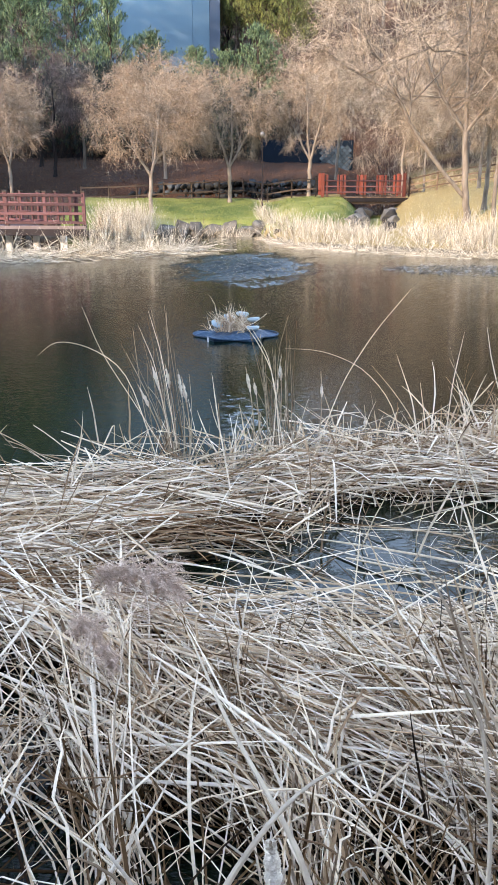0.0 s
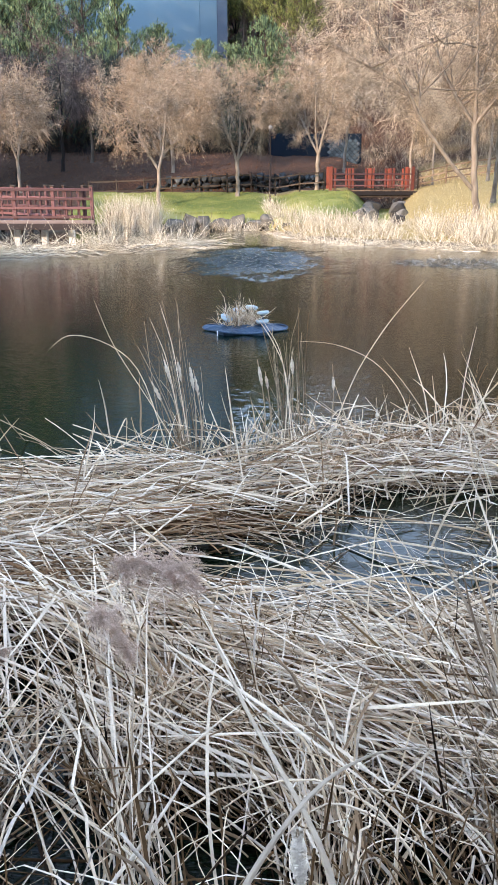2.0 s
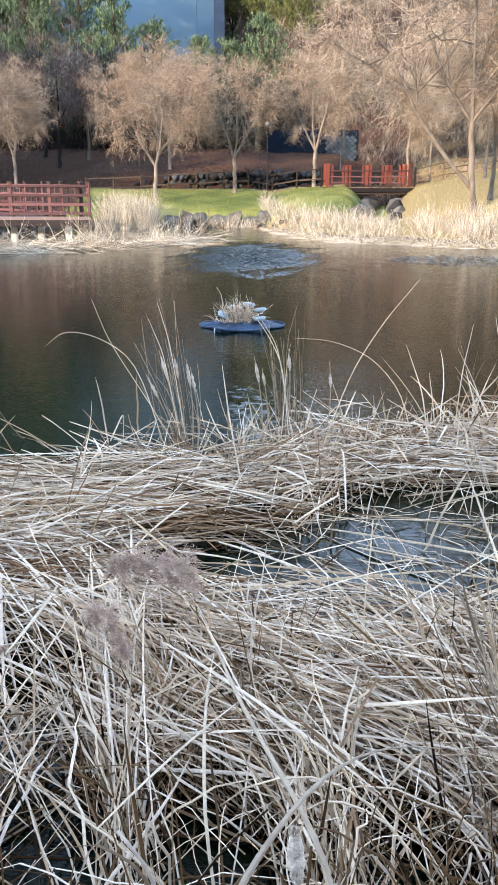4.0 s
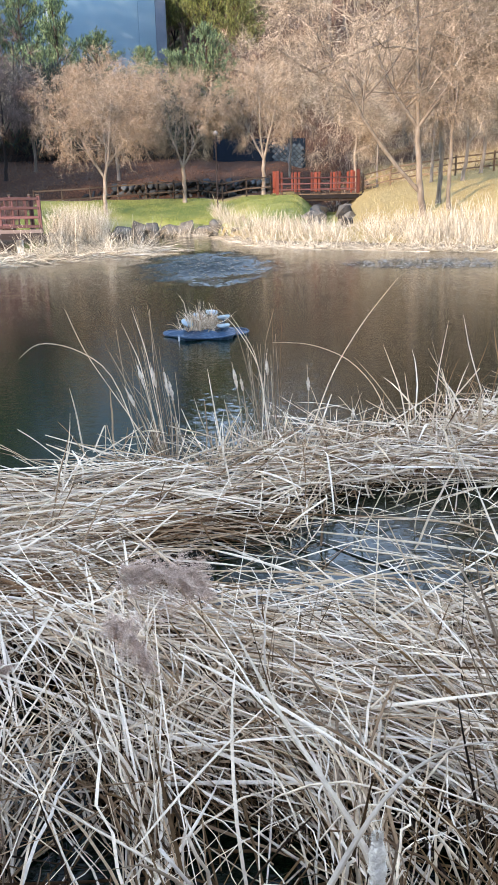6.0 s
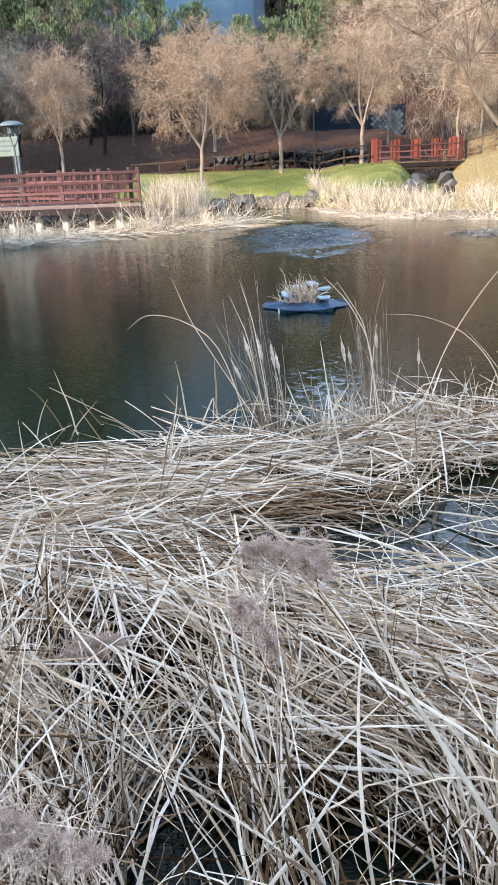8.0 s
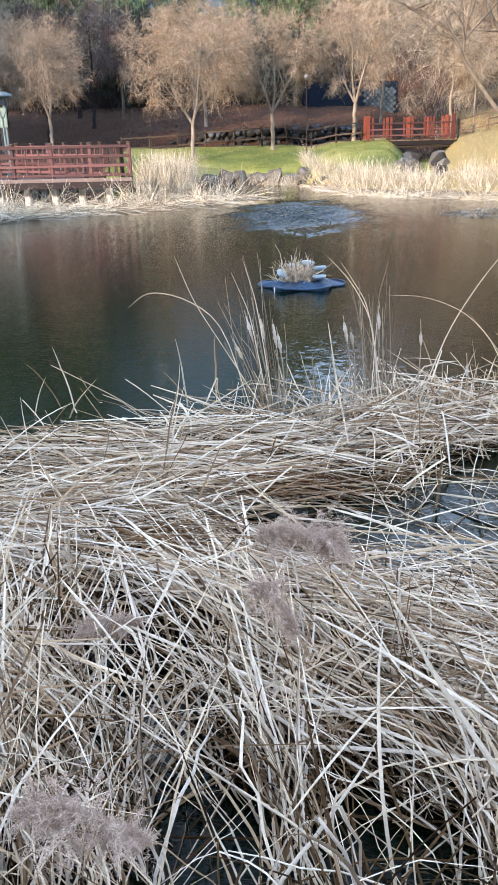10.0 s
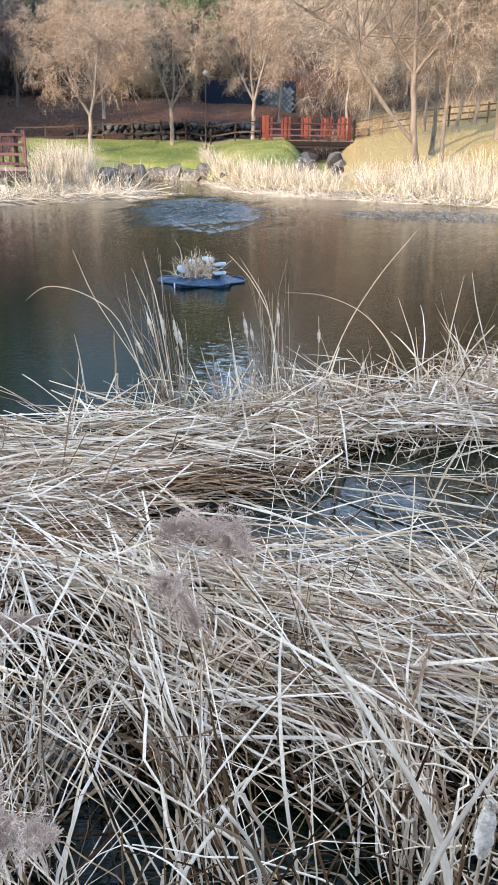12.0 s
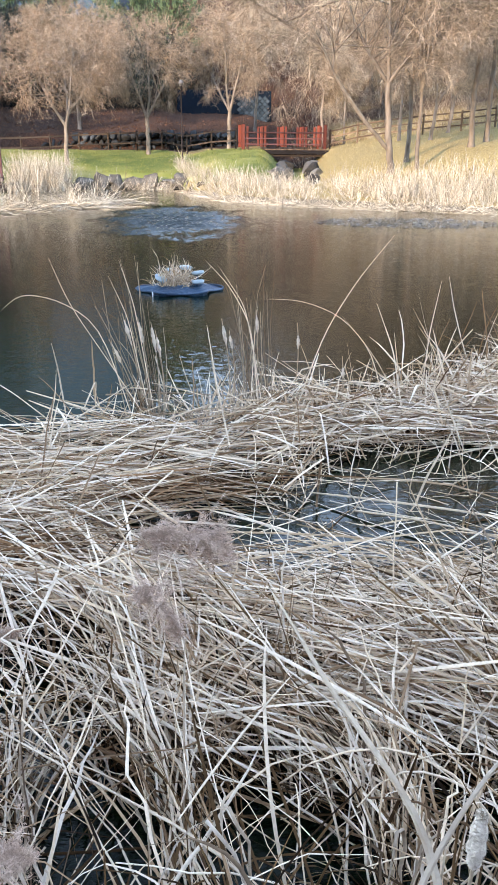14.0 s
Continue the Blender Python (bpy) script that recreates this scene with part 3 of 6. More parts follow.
def bare_tree(name, seed, limbs, centre, radii, counts, twig, droop, bark, twig_mat, leaves, label, leaf_mat=None, group="", twig_w=0.010, up=0.22, bends=3):
    """limbs: polylines with a radius at each end; then boughs, branches and twigs fill the crown."""
    rng = np.random.default_rng(seed)
    c, r = np.array(centre, float), np.array(radii, float)
    tree = thing(name, (0, 0, 0), label, "tree", group)
    wood = Soup()
    lines = []
    for pts, r0, r1 in limbs:
        pts = np.array(pts, float)
        s = np.linspace(0, len(pts) - 1, 9)
        i = np.clip(s.astype(int), 0, len(pts) - 2)
        p = pts[i] + (pts[i + 1] - pts[i]) * (s - i)[:, None]
        p[1:-1] = (p[:-2] + 2 * p[1:-1] + p[2:]) / 4
        p[1:] += rng.normal(0, r0 * 0.13, (8, 3))
        rad = np.linspace(r0, r1, 9)
        if p[0, 2] < 0.05:
            rad[0] *= 1.5
            rad[1] *= 1.1
        wood.tubes(p[None], rad[None], 8)
        lines.append(p)
    lines = np.stack([l for l in lines if l[0, 2] > 0.05 and l[-1, 2] > c[2] - r[2] * 0.75])
    n1, n2, n3 = counts
    boughs = wood
    # boughs
    pick = rng.integers(0, len(lines), n1)
    s = rng.uniform(0.2, 1.0, n1)
    st = lerp_rows(lines[pick], s)
    out = unit(st - (c - np.array([0, 0, r[2] * 0.9]))) * np.array([1, 1, 0.6])
    d = unit(out * 0.7 + rng.normal(0, 0.6, (n1, 3)) + np.array([0, 0, up]))
    L = reach(st, d, c, r) * rng.uniform(0.6, 1.0, n1)
    b1 = grow(rng, st, d, L, 6, 0.13, np.array([0, 0, 0.02]))
    boughs.tubes(b1, np.linspace(1, 0.3, 6)[None] * (0.006 + 0.004 * L)[:, None], 4)
    # branches
    pick = rng.integers(0, n1, n2)
    st = lerp_rows(b1[pick], rng.uniform(0.2, 1.0, n2))
    d = unit(unit(st - c) * 0.5 + rng.normal(0, 0.65, (n2, 3)) + np.array([0, 0, up * 0.8]))
    L = np.minimum(reach(st, d, c, r) * rng.uniform(0.7, 1.05, n2), rng.uniform(0.25, 0.55, n2) * r.mean())
    b2 = grow(rng, st, d, L, 5, 0.26, np.array([0, 0, -droop * 0.6]))
    boughs.make("trunk", bark, tree)
    # twigs
    crown = Soup()
    crown.tubes(b2, np.linspace(1, 0.4, 5)[None] * (0.003 + 0.0026 * L)[:, None], 3)
    pick = (rng.random(n3) ** 1.5 * n2).astype(int)
    st = lerp_rows(b2[pick], rng.uniform(0.15, 1.0, n3))
    d = unit(unit(st - c) * 0.45 + rng.normal(0, 0.6, (n3, 3)) + np.array([0, 0, 0.15 - droop * 0.3]))
    core = (np.hypot(st[:, 0] - c[0] * 0.4, st[:, 1]) < r[0] * 0.38) & (st[:, 2] < c[2] - 0.25 * r[2])
    st, d = st[~core], d[~core]
    n3 = len(st)
    L = rng.uniform(0.5, 1.5, n3) * twig
    low = np.clip((c[2] - st[:, 2]) / r[2], 0, 1)
    pull = np.zeros((n3, 3))
    pull[:, 2] = -droop * (0.4 + 1.6 * low)
    t3 = grow(rng, st, d, L, bends, 0.30, pull)
    side = unit(np.cross(t3[:, -1] - t3[:, 0], rng.normal(0, 1, (n3, 3))))
    crown.strips(t3, np.linspace(1, 0.45, bends)[None] * rng.uniform(0.6, 1.5, (n3, 1)) * twig_w, side)
    crown.make("crown", twig_mat, tree)
    if leaves:
        fo = Soup()
        pick = rng.integers(0, n3, leaves)
        at = lerp_rows(t3[pick], rng.uniform(0.3, 1, leaves))
        a = unit(rng.normal(0, 1, (leaves, 3)))
        b = unit(np.cross(a, rng.normal(0, 1, (leaves, 3))))
        k = rng.uniform(0.6, 1.3, (leaves, 1))
        fo.quads(at, a * 0.025 * k, b * 0.016 * k)
        fo.make("foliage", leaf_mat or M_DRYLEAF, tree, "withered tawny leaves")
    return tree


def place(tree, x, y, s=1.0, turn=0.0, squash=1.0, drop=0.12):
    tree.scale = (s, s, s * squash)
    tree.rotation_euler = (0, 0, radians(turn))
    tree.location = (x, y, ground_at(x, y) - drop)
    return tree


def again(tree, x, y, s=1.0, turn=0.0, squash=1.0, drop=0.12):
    m = copy_thing(tree, pose(x, y, ground_at(x, y) - drop, 0, 0, turn))
    m.scale = (s, s, s * squash)
    return m


LAWN = "bare trees on the lawn"
tree_a = bare_tree("lawn_tree", 11, [
    ([(0, 0, 0), (-0.02, 0, 0.6), (0.02, 0, 1.2), (0.05, 0.05, 1.75)], 0.095, 0.085),
    ([(0.05, 0.05, 1.75), (0.25, 0, 2.5), (0.35, 0.1, 3.4), (0.55, 0.2, 5.0)], 0.075, 0.026),
    ([(0.05, 0.05, 1.75), (-0.5, 0.0, 2.6), (-0.9, -0.2, 3.5), (-1.3, -0.3, 4.8)], 0.07, 0.026),
    ([(0.2, 0, 2.3), (0.7, 0.2, 2.9), (1.3, 0.3, 3.8), (1.9, 0.5, 4.6)], 0.05, 0.02),
    ([(0.15, 0.05, 2.2), (0.1, 0.7, 3.0), (0.0, 1.4, 3.9), (-0.1, 1.9, 4.7)], 0.05, 0.02)],
    (-0.30, 0.2, 4.45), (3.25, 2.9, 2.3), (120, 700, 21000), 0.38, 0.24, M_BARK_PALE, M_TWIG, 18000,
    "round bare tree with pale forked trunk and tawny twigs", group=LAWN, twig_w=0.0068)
place(tree_a, -4.61, 40.3, 1.0, 0)
tree_b = bare_tree("lawn_tree", 12, [
    ([(0, 0, 0), (0.02, 0, 0.8), (-0.02, 0, 1.7)], 0.10, 0.09),
    ([(-0.02, 0, 1.7), (-0.25, 0, 2.5), (-0.7, 0.1, 3.6), (-1.0, 0.1, 4.9)], 0.065, 0.025),
    ([(-0.02, 0, 1.7), (0.15, 0, 2.6), (0.1, 0.1, 3.7), (0.15, 0.2, 5.2)], 0.06, 0.025),
    ([(0.0, 0, 1.75), (0.45, 0.1, 2.5), (0.95, 0.2, 3.4), (1.4, 0.2, 4.5)], 0.06, 0.025)],
    (0.1, 0.2, 4.3), (2.25, 2.3, 2.15), (90, 460, 14500), 0.36, 0.22, M_BARK_PALE, M_TWIG, 8000,
    "slender bare tree with pale trunk and fine brown twigs", group=LAWN, twig_w=0.0068)
place(tree_b, -0.95, 43.3, 1.03)
again(tree_b, 3.18, 44.6, 1.08, 140)
again(tree_a, -11.62, 42.0, 0.93, 70)
again(tree_a, -4.7, 48.6, 1.04, 200)
weep = bare_tree("weeping_tree", 13, [
    ([(0, 0, 0), (0.05, 0, 0.9), (-0.08, 0, 2.0), (0.05, 0, 3.0)], 0.085, 0.06),
    ([(0.05, 0, 3.0), (-0.3, 0.1, 3.9), (-0.8, 0.2, 5.0)], 0.05, 0.02),
    ([(0.05, 0, 3.0), (0.4, 0.1, 4.0), (0.6, 0.2, 5.2)], 0.05, 0.02)],
    (-0.6, 0, 3.3), (2.3, 2.2, 2.2), (50, 300, 7600), 0.75, 0.42, M_BARK_PALE, M_TWIG_GREY, 1500,
    "pale-trunked bare tree with drooping straw-brown twigs", group=LAWN, twig_w=0.011)
place(weep, 8.35, 46.6, 1.05)
again(weep, 9.3, 45.4, 0.75, 60)
again(weep, 5.2, 50.5, 1.1, 200)
again(tree_b, -15.2, 45.6, 1.1, 30)
again(weep, -14.5, 44.2, 0.95, 100)

# the large leaning tree on the sunny bank
big = bare_tree("bank_tree", 21, [
    ([(0, 0, 0), (0.0, 0, 0.5), (-0.10, 0, 0.95), (-0.18, 0, 2.0), (-0.27, 0, 3.15)], 0.135, 0.10),
    ([(-0.08, 0, 0.95), (-0.75, -0.05, 1.6), (-1.45, -0.1, 2.4), (-2.25, -0.2, 3.45)], 0.078, 0.06),
    ([(-2.25, -0.2, 3.45), (-2.6, -0.4, 4.1), (-3.3, -0.6, 4.55), (-4.4, -0.9, 4.95), (-5.4, -1.2, 5.6)], 0.058, 0.017),
    ([(-2.25, -0.2, 3.45), (-2.2, -0.2, 4.3), (-2.0, -0.1, 5.6)], 0.037, 0.014),
    ([(-2.6, -0.4, 4.1), (-3.2, -0.2, 5.2), (-3.9, 0, 6.2), (-4.5, 0.3, 7.4)], 0.041, 0.014),
    ([(-0.27, 0, 3.1), (-0.95, 0.1, 4.0), (-1.6, 0.2, 5.2), (-2.5, 0.2, 7.2)], 0.068, 0.024),
    ([(-0.27, 0, 3.1), (-0.3, 0, 4.4), (-0.4, 0.1, 6.2), (-0.45, 0.2, 8.6)], 0.082, 0.024),
    ([(-0.27, 0, 3.1), (0.3, -0.2, 3.9), (0.9, -0.4, 4.9), (1.3, -0.6, 6.8)], 0.068, 0.020),
    ([(0.0, -0.1, 3.5), (0.85, 0.2, 4.2), (1.8, 0.4, 4.9), (2.7, 0.5, 5.3)], 0.041, 0.014),
    ([(-0.28, 0, 4.2), (0.3, 0.5, 5.6), (0.4, 0.8, 7.4)], 0.054, 0.017)],
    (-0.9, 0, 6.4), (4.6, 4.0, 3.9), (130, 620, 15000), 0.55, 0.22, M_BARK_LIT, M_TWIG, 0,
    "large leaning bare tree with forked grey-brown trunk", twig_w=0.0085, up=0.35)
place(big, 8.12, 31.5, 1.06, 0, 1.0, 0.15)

tall = bare_tree("bank_tree", 22, [
    ([(0, 0, 0), (0.05, 0, 1.5), (0.0, 0, 3.2)], 0.105, 0.085),
    ([(0, 0, 3.2), (0.1, 0, 5.0), (0.0, 0.1, 8.5)], 0.08, 0.025),
    ([(0, 0, 3.2), (-0.6, 0.1, 4.4), (-1.4, 0.2, 6.4)], 0.07, 0.02),
    ([(0.05, 0, 3.6), (0.8, 0.1, 4.8), (1.5, 0.2, 7.0)], 0.07, 0.02)],
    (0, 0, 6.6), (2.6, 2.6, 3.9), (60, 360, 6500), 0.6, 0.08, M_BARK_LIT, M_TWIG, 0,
    "tall straight bare tree on the grassy bank", group="bare trees on the bank", twig_w=0.009, up=0.4)
place(tall, 9.15, 33.0, 0.9)
again(tall, 9.08, 31.4, 0.8, 90)
again(tall, 11.75, 33.2, 1.05, 160)
again(tall, 12.75, 34.2, 1.0, 210)
again(tall, 16.5, 37.0, 1.0, 20)
thin = bare_tree("young_tree", 23, [
    ([(0, 0, 0), (0.15, 0, 1.0), (0.2, 0, 1.7)], 0.09, 0.075),
    ([(0.2, 0, 1.7), (0.15, 0, 2.6), (0.3, 0, 4.2)], 0.055, 0.02),
    ([(0.2, 0, 1.7), (0.8, 0, 2.5), (1.5, 0, 3.6)], 0.055, 0.02)],
    (0.5, 0, 4.0), (1.9, 1.8, 2.0), (36, 260, 3200), 0.55, 0.08, M_BARK_PALE, M_TWIG_GREY, 0,
    "young bare tree with a pale slanting forked stem", group="bare trees on the bank", twig_w=0.009)
place(thin, 11.7, 38.3, 1.0)
again(thin, 13.6, 41.5, 0.95, 15)
again(thin, 10.9, 40.5, 0.9, 70)
again(thin, 15.8, 40.5, 1.0, 130)

# woods on the hill
wood_kinds = []
for k in range(4):
    rr = np.random.default_rng(40 + k)
    h = 4.6 + k * 0.4
    wood_kinds.append(bare_tree("wood_tree", 40 + k, [
        ([(0, 0, 0), (0.1, 0.1, 1.4), (0.05, 0, 2.6)], 0.13, 0.11),
        ([(0.05, 0, 2.6), (0.2, 0.1, 4.4), (0.1, 0.2, 7.0)], 0.09, 0.02),
        ([(0.05, 0, 2.6), (-0.8, 0.2, 4.0), (-1.5, 0.1, 5.8)], 0.07, 0.02),
        ([(0.05, 0, 2.8), (0.9, -0.2, 4.0), (1.7, -0.1, 5.6)], 0.07, 0.02)],
        (0, 0, h + 0.4), (3.0, 3.0, 4.0), (26, 150, 4200), 0.62, 0.30 + 0.06 * k, M_TIMBER_BLACK_SHADE if k == 3 else M_BARK, (M_TWIG_GREY, M_TWIG, M_TWIG_GREY, M_TWIG_DARK)[k], 0,
        "bare brown woodland tree on the hillside", group="woodland trees on the hill", twig_w=0.018, bends=3))
rng = np.random.default_rng(77)
spots = []
while len(spots) < 33:
    x, y = rng.uniform(-4, 42), rng.uniform(52, 104)
    if x < 6.5 and y < 62 or x < 0.045 * y and y > 60:
        continue
    if abs(x) > 0.42 * y + 4 or any((x - a) ** 2 + (y - b) ** 2 < 10 for a, b in spots):
        continue
    spots.append((x, y))
for n, (x, y) in enumerate(spots):
    args = (x, y, rng.uniform(0.85, 1.35), rng.uniform(0, 360))
    place(wood_kinds[n], *args) if n < 3 else again(wood_kinds[n % 3], *args)
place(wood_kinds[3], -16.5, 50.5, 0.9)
# Left entries from x -17 outwards are added, mostly unseen, to shade the slope.
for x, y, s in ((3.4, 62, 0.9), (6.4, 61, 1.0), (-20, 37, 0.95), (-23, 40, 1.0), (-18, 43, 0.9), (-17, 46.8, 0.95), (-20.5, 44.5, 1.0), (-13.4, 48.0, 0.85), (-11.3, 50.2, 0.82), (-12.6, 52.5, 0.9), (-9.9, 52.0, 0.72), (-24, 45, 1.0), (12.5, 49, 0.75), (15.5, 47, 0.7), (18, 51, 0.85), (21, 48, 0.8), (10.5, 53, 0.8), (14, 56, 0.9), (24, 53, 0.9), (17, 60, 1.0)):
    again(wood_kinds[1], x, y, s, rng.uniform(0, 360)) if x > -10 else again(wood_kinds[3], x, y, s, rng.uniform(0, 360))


# ---- pines ----
def pine(seed, height, spread, needle, label, tufts=1500, base=0.06):
    rng = np.random.default_rng(seed)
    tree = thing("pine", (0, 0, 0), label, "pine tree", "pines before the building")
    wood = Soup()
    z = np.linspace(0, height * 0.97, 9)
    p = np.stack([rng.normal(0, 0.06, 9), rng.normal(0, 0.06, 9), z], -1)
    wood.tubes(p[None], np.linspace(0.2, 0.025, 9)[None], 7)
    n = 130
    s = rng.uniform(base, 0.98, n)
    st = lerp_rows(np.repeat(p[None], n, 0), s)
    ang = rng.uniform(0, 2 * np.pi, n)
    prof = np.where(s < 0.35, 0.75 + s * 0.7, np.maximum(1.0 - (s - 0.35) / 0.65, 0.0) ** 0.7)
    d = np.stack([np.cos(ang), np.sin(ang), rng.uniform(0.05, 0.45, n) + s * 0.5], -1)
    L = spread * prof * rng.uniform(0.6, 1.15, n) + 0.25
    b = grow(rng, st, d, L, 5, 0.10, np.array([0, 0, 0.10]))
    wood.tubes(b, np.linspace(1, 0.3, 5)[None] * (0.010 + 0.008 * L)[:, None], 4)
    wood.make("trunk", M_TIMBER, tree)
    pick = rng.choice(n, tufts, p=L / L.sum())
    at = lerp_rows(b[pick], rng.uniform(0.25, 1.0, tufts)) + rng.normal(0, 0.14, (tufts, 3))
    way = unit(unit(b[pick, -1] - b[pick, 0]) * 0.6 + np.array([0, 0, 1.3]) + rng.normal(0, 0.25, (tufts, 3)))
    per = 6
    at, way = np.repeat(at, per, 0), np.repeat(way, per, 0)
    m = len(at)
    dn = unit(way + rng.normal(0, 0.32, (m, 3)))
    ln = rng.uniform(0.12, 0.30, m)
    q = np.stack([at, at + dn * ln[:, None]], 1)
    fo = Soup()
    fo.strips(q, np.array([[0.042, 0.018]]) * rng.uniform(0.7, 1.4, (m, 1)), unit(np.cross(dn, rng.normal(0, 1, (m, 3)))))
    fo.make("crown", needle, tree)
    return tree


PINE = "dense dark-green pine"
pine_a = place(pine(61, 10.4, 3.1, M_NEEDLE, PINE, 3700), -9.3, 60, 1.0)
pine_b = place(pine(62, 11.4, 3.8, M_NEEDLE, PINE, 4200), -15.0, 60, 1.0)
again(pine_a, -12.1, 58.6, 0.62, 40)
again(pine_b, -18.8, 62.5, 1.45, 90)
again(pine_b, -12.4, 64.5, 1.02, 150)
again(pine_b, -6.9, 62.0, 0.85, 120, 0.85)
again(pine_a, -3.6, 61.0, 0.95, 200, 0.72)
again(pine_b, -1.4, 62.0, 0.85, 10, 0.70)
again(pine_a, 0.6, 61.0, 0.95, 260, 0.85)
again(pine_b, -22.0, 60.0, 1.5, 300)
again(pine_b, -18.8, 69.0, 1.8, 210)
again(pine_b, -23.5, 71.0, 1.6, 20)
again(pine_b, -3.3, 97.0, 1.3, 60)
# Unseen pines added on the left to shade the trees and slope.
for n, (x, y, s) in enumerate(((-26.0, 28.5, 1.05), (-27.0, 31.0, 1.35), (-29.5, 34.0, 1.35), (-25.0, 34.0, 1.3))):
    again(pine_b, x, y, s, n * 70)
again(pine_a, -17.2, 58.5, 0.75, 320)
# Low pines hide the sunlit brush; their dark needles stand in for shade.
low = place(pine(64, 5.4, 2.6, M_NEEDLE_SHADE, "low pine at the foot of the wood, darkened to stand in for shade", 1200, 0.02), -8.6, 57.2, 1.1)
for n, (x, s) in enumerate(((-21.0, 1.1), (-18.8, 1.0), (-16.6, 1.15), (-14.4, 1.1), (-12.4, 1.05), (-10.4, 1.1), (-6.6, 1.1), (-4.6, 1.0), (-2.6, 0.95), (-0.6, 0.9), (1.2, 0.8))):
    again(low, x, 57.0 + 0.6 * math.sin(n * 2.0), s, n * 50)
warm = place(pine(63, 11.0, 3.4, M_NEEDLE_WARM, "broad olive-green pine on the hillside", 3200, 0.35), 1.2, 74, 1.05)
again(warm, 4.5, 84, 1.0, 70)
again(warm, 1.6, 80, 1.15, 170)
again(warm, 3.2, 68, 0.8, 110)
again(warm, 1.6, 106, 1.2, 300)
again(warm, -0.9, 101, 1.25, 230)
again(warm, -2.8, 108, 1.7, 20)
again(warm, -1.3, 92, 0.85, 140)
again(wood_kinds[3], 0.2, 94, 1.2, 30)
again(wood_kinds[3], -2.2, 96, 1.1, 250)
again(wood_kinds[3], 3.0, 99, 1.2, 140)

# ---- viewing deck ----
def rail_run(owner, a, b, z, height, material, step=1.28, rails=4, post=0.11, baluster=0.05, cap=True):
    """Posts, balusters and rails of a railing from a to b (x, y), on a floor at z."""
    a, b = Vector((*a, 0)), Vector((*b, 0))
    span = (b - a).length
    turn = math.degrees(math.atan2(b.y - a.y, b.x - a.x))
    n = max(1, round(span / step))
    for i in range(n + 1):
        p = a.lerp(b, i / n)
        pst = part("post", box_bm((post, post, height + 0.05), (p.x, p.y, z + (height + 0.05) / 2), 0.012, turn), material, owner)
        if cap:
            part("post_cap", box_bm((post * 1.25, post * 1.25, 0.05), (p.x, p.y, z + height + 0.076), 0.012, turn), M_TIMBER, pst)
        part("post_foot", box_bm((post * 1.3, post * 1.3, 0.10), (p.x, p.y, z + 0.05), 0.012, turn), M_TIMBER, pst)
        if baluster and i < n:
            for k in (1, 2):
                q = a.lerp(b, (i + k / 3) / n)
                part("baluster", box_bm((baluster, baluster, height - 0.16), (q.x, q.y, z + height / 2 + 0.04), 0.006, turn), material, owner)
    mid = a.lerp(b, 0.5)
    side = Vector((-(b - a).y, (b - a).x, 0)).normalized()
    for k in range(rails):
        zz = z + 0.16 + (height - 0.2) * k / (rails - 1)
        o = mid - side * (post / 2 + 0.012)
        part("rail", box_bm((span, 0.045, 0.085), (o.x, o.y, zz), 0.008, turn), material, owner)


def build_deck():
    deck = thing("viewing_deck", (0, 0, 0), "red-railed wooden viewing deck on piles over the pond", "deck")
    x0, x1, y0, y1, z = -15.5, -5.31, 27.7, 32.4, 0.83
    xb = -10.4  # the deck narrows to here at its back
    n = 26
    w = (y1 - y0) / n
    for i in range(n):
        end = x1 - (x1 - xb) * i / n
        part("plank", box_bm((end - x0, w - 0.012, 0.04), ((x0 + end) / 2, y0 + (i + 0.5) * w, z - 0.02), 0.004), M_DECK, deck)
    part("front_beam", box_bm((x1 - x0, 0.08, 0.20), ((x0 + x1) / 2, y0 - 0.05, z - 0.145), 0.01), M_TIMBER_BLACK_SHADE, deck)
    for yy in (y0 + 0.3, y0 + 1.6, y1 - 0.3):
        end = x1 - (x1 - xb) * (yy - y0) / (y1 - y0) - 0.25
        part("bearer", box_bm((end - x0, 0.12, 0.16), ((x0 + end) / 2, yy, z - 0.125), 0.01), M_TIMBER, deck)
    part("edge_board", box_bm((x1 - x0, 0.035, 0.11), ((x0 + x1) / 2, y0 - 0.025, z + 0.012), 0.006), M_EDGE, deck, "pale bleached edge board")
    for xx in np.arange(x1 - 0.93, x0 + 0.3, -0.92):
        part("footing", box_bm((0.20, 0.20, 1.1), (xx, y0 + 0.75, z - 0.77), 0.02), M_CONCRETE, deck, "white concrete footing")
    for xx in np.arange(x0 + 0.2, x1 - 2.0, 0.34):
        part("underpost", box_bm((0.11, 0.11, 1.1), (xx, y0 + 1.6, z - 0.77), 0.01), M_TIMBER_BLACK_SHADE, deck)
    rail_run(deck, (x0, y0 + 0.06), (x1 - 0.06, y0 + 0.06), z, 1.06, M_RED)
    rail_run(deck, (xb, y1 - 0.1), (x1 - 0.35, y0 + 0.25), z, 1.06, M_RED, 1.1)
    rail_run(deck, (x0, y1 - 0.1), (xb, y1 - 0.1), z, 1.06, M_RED)


build_deck()


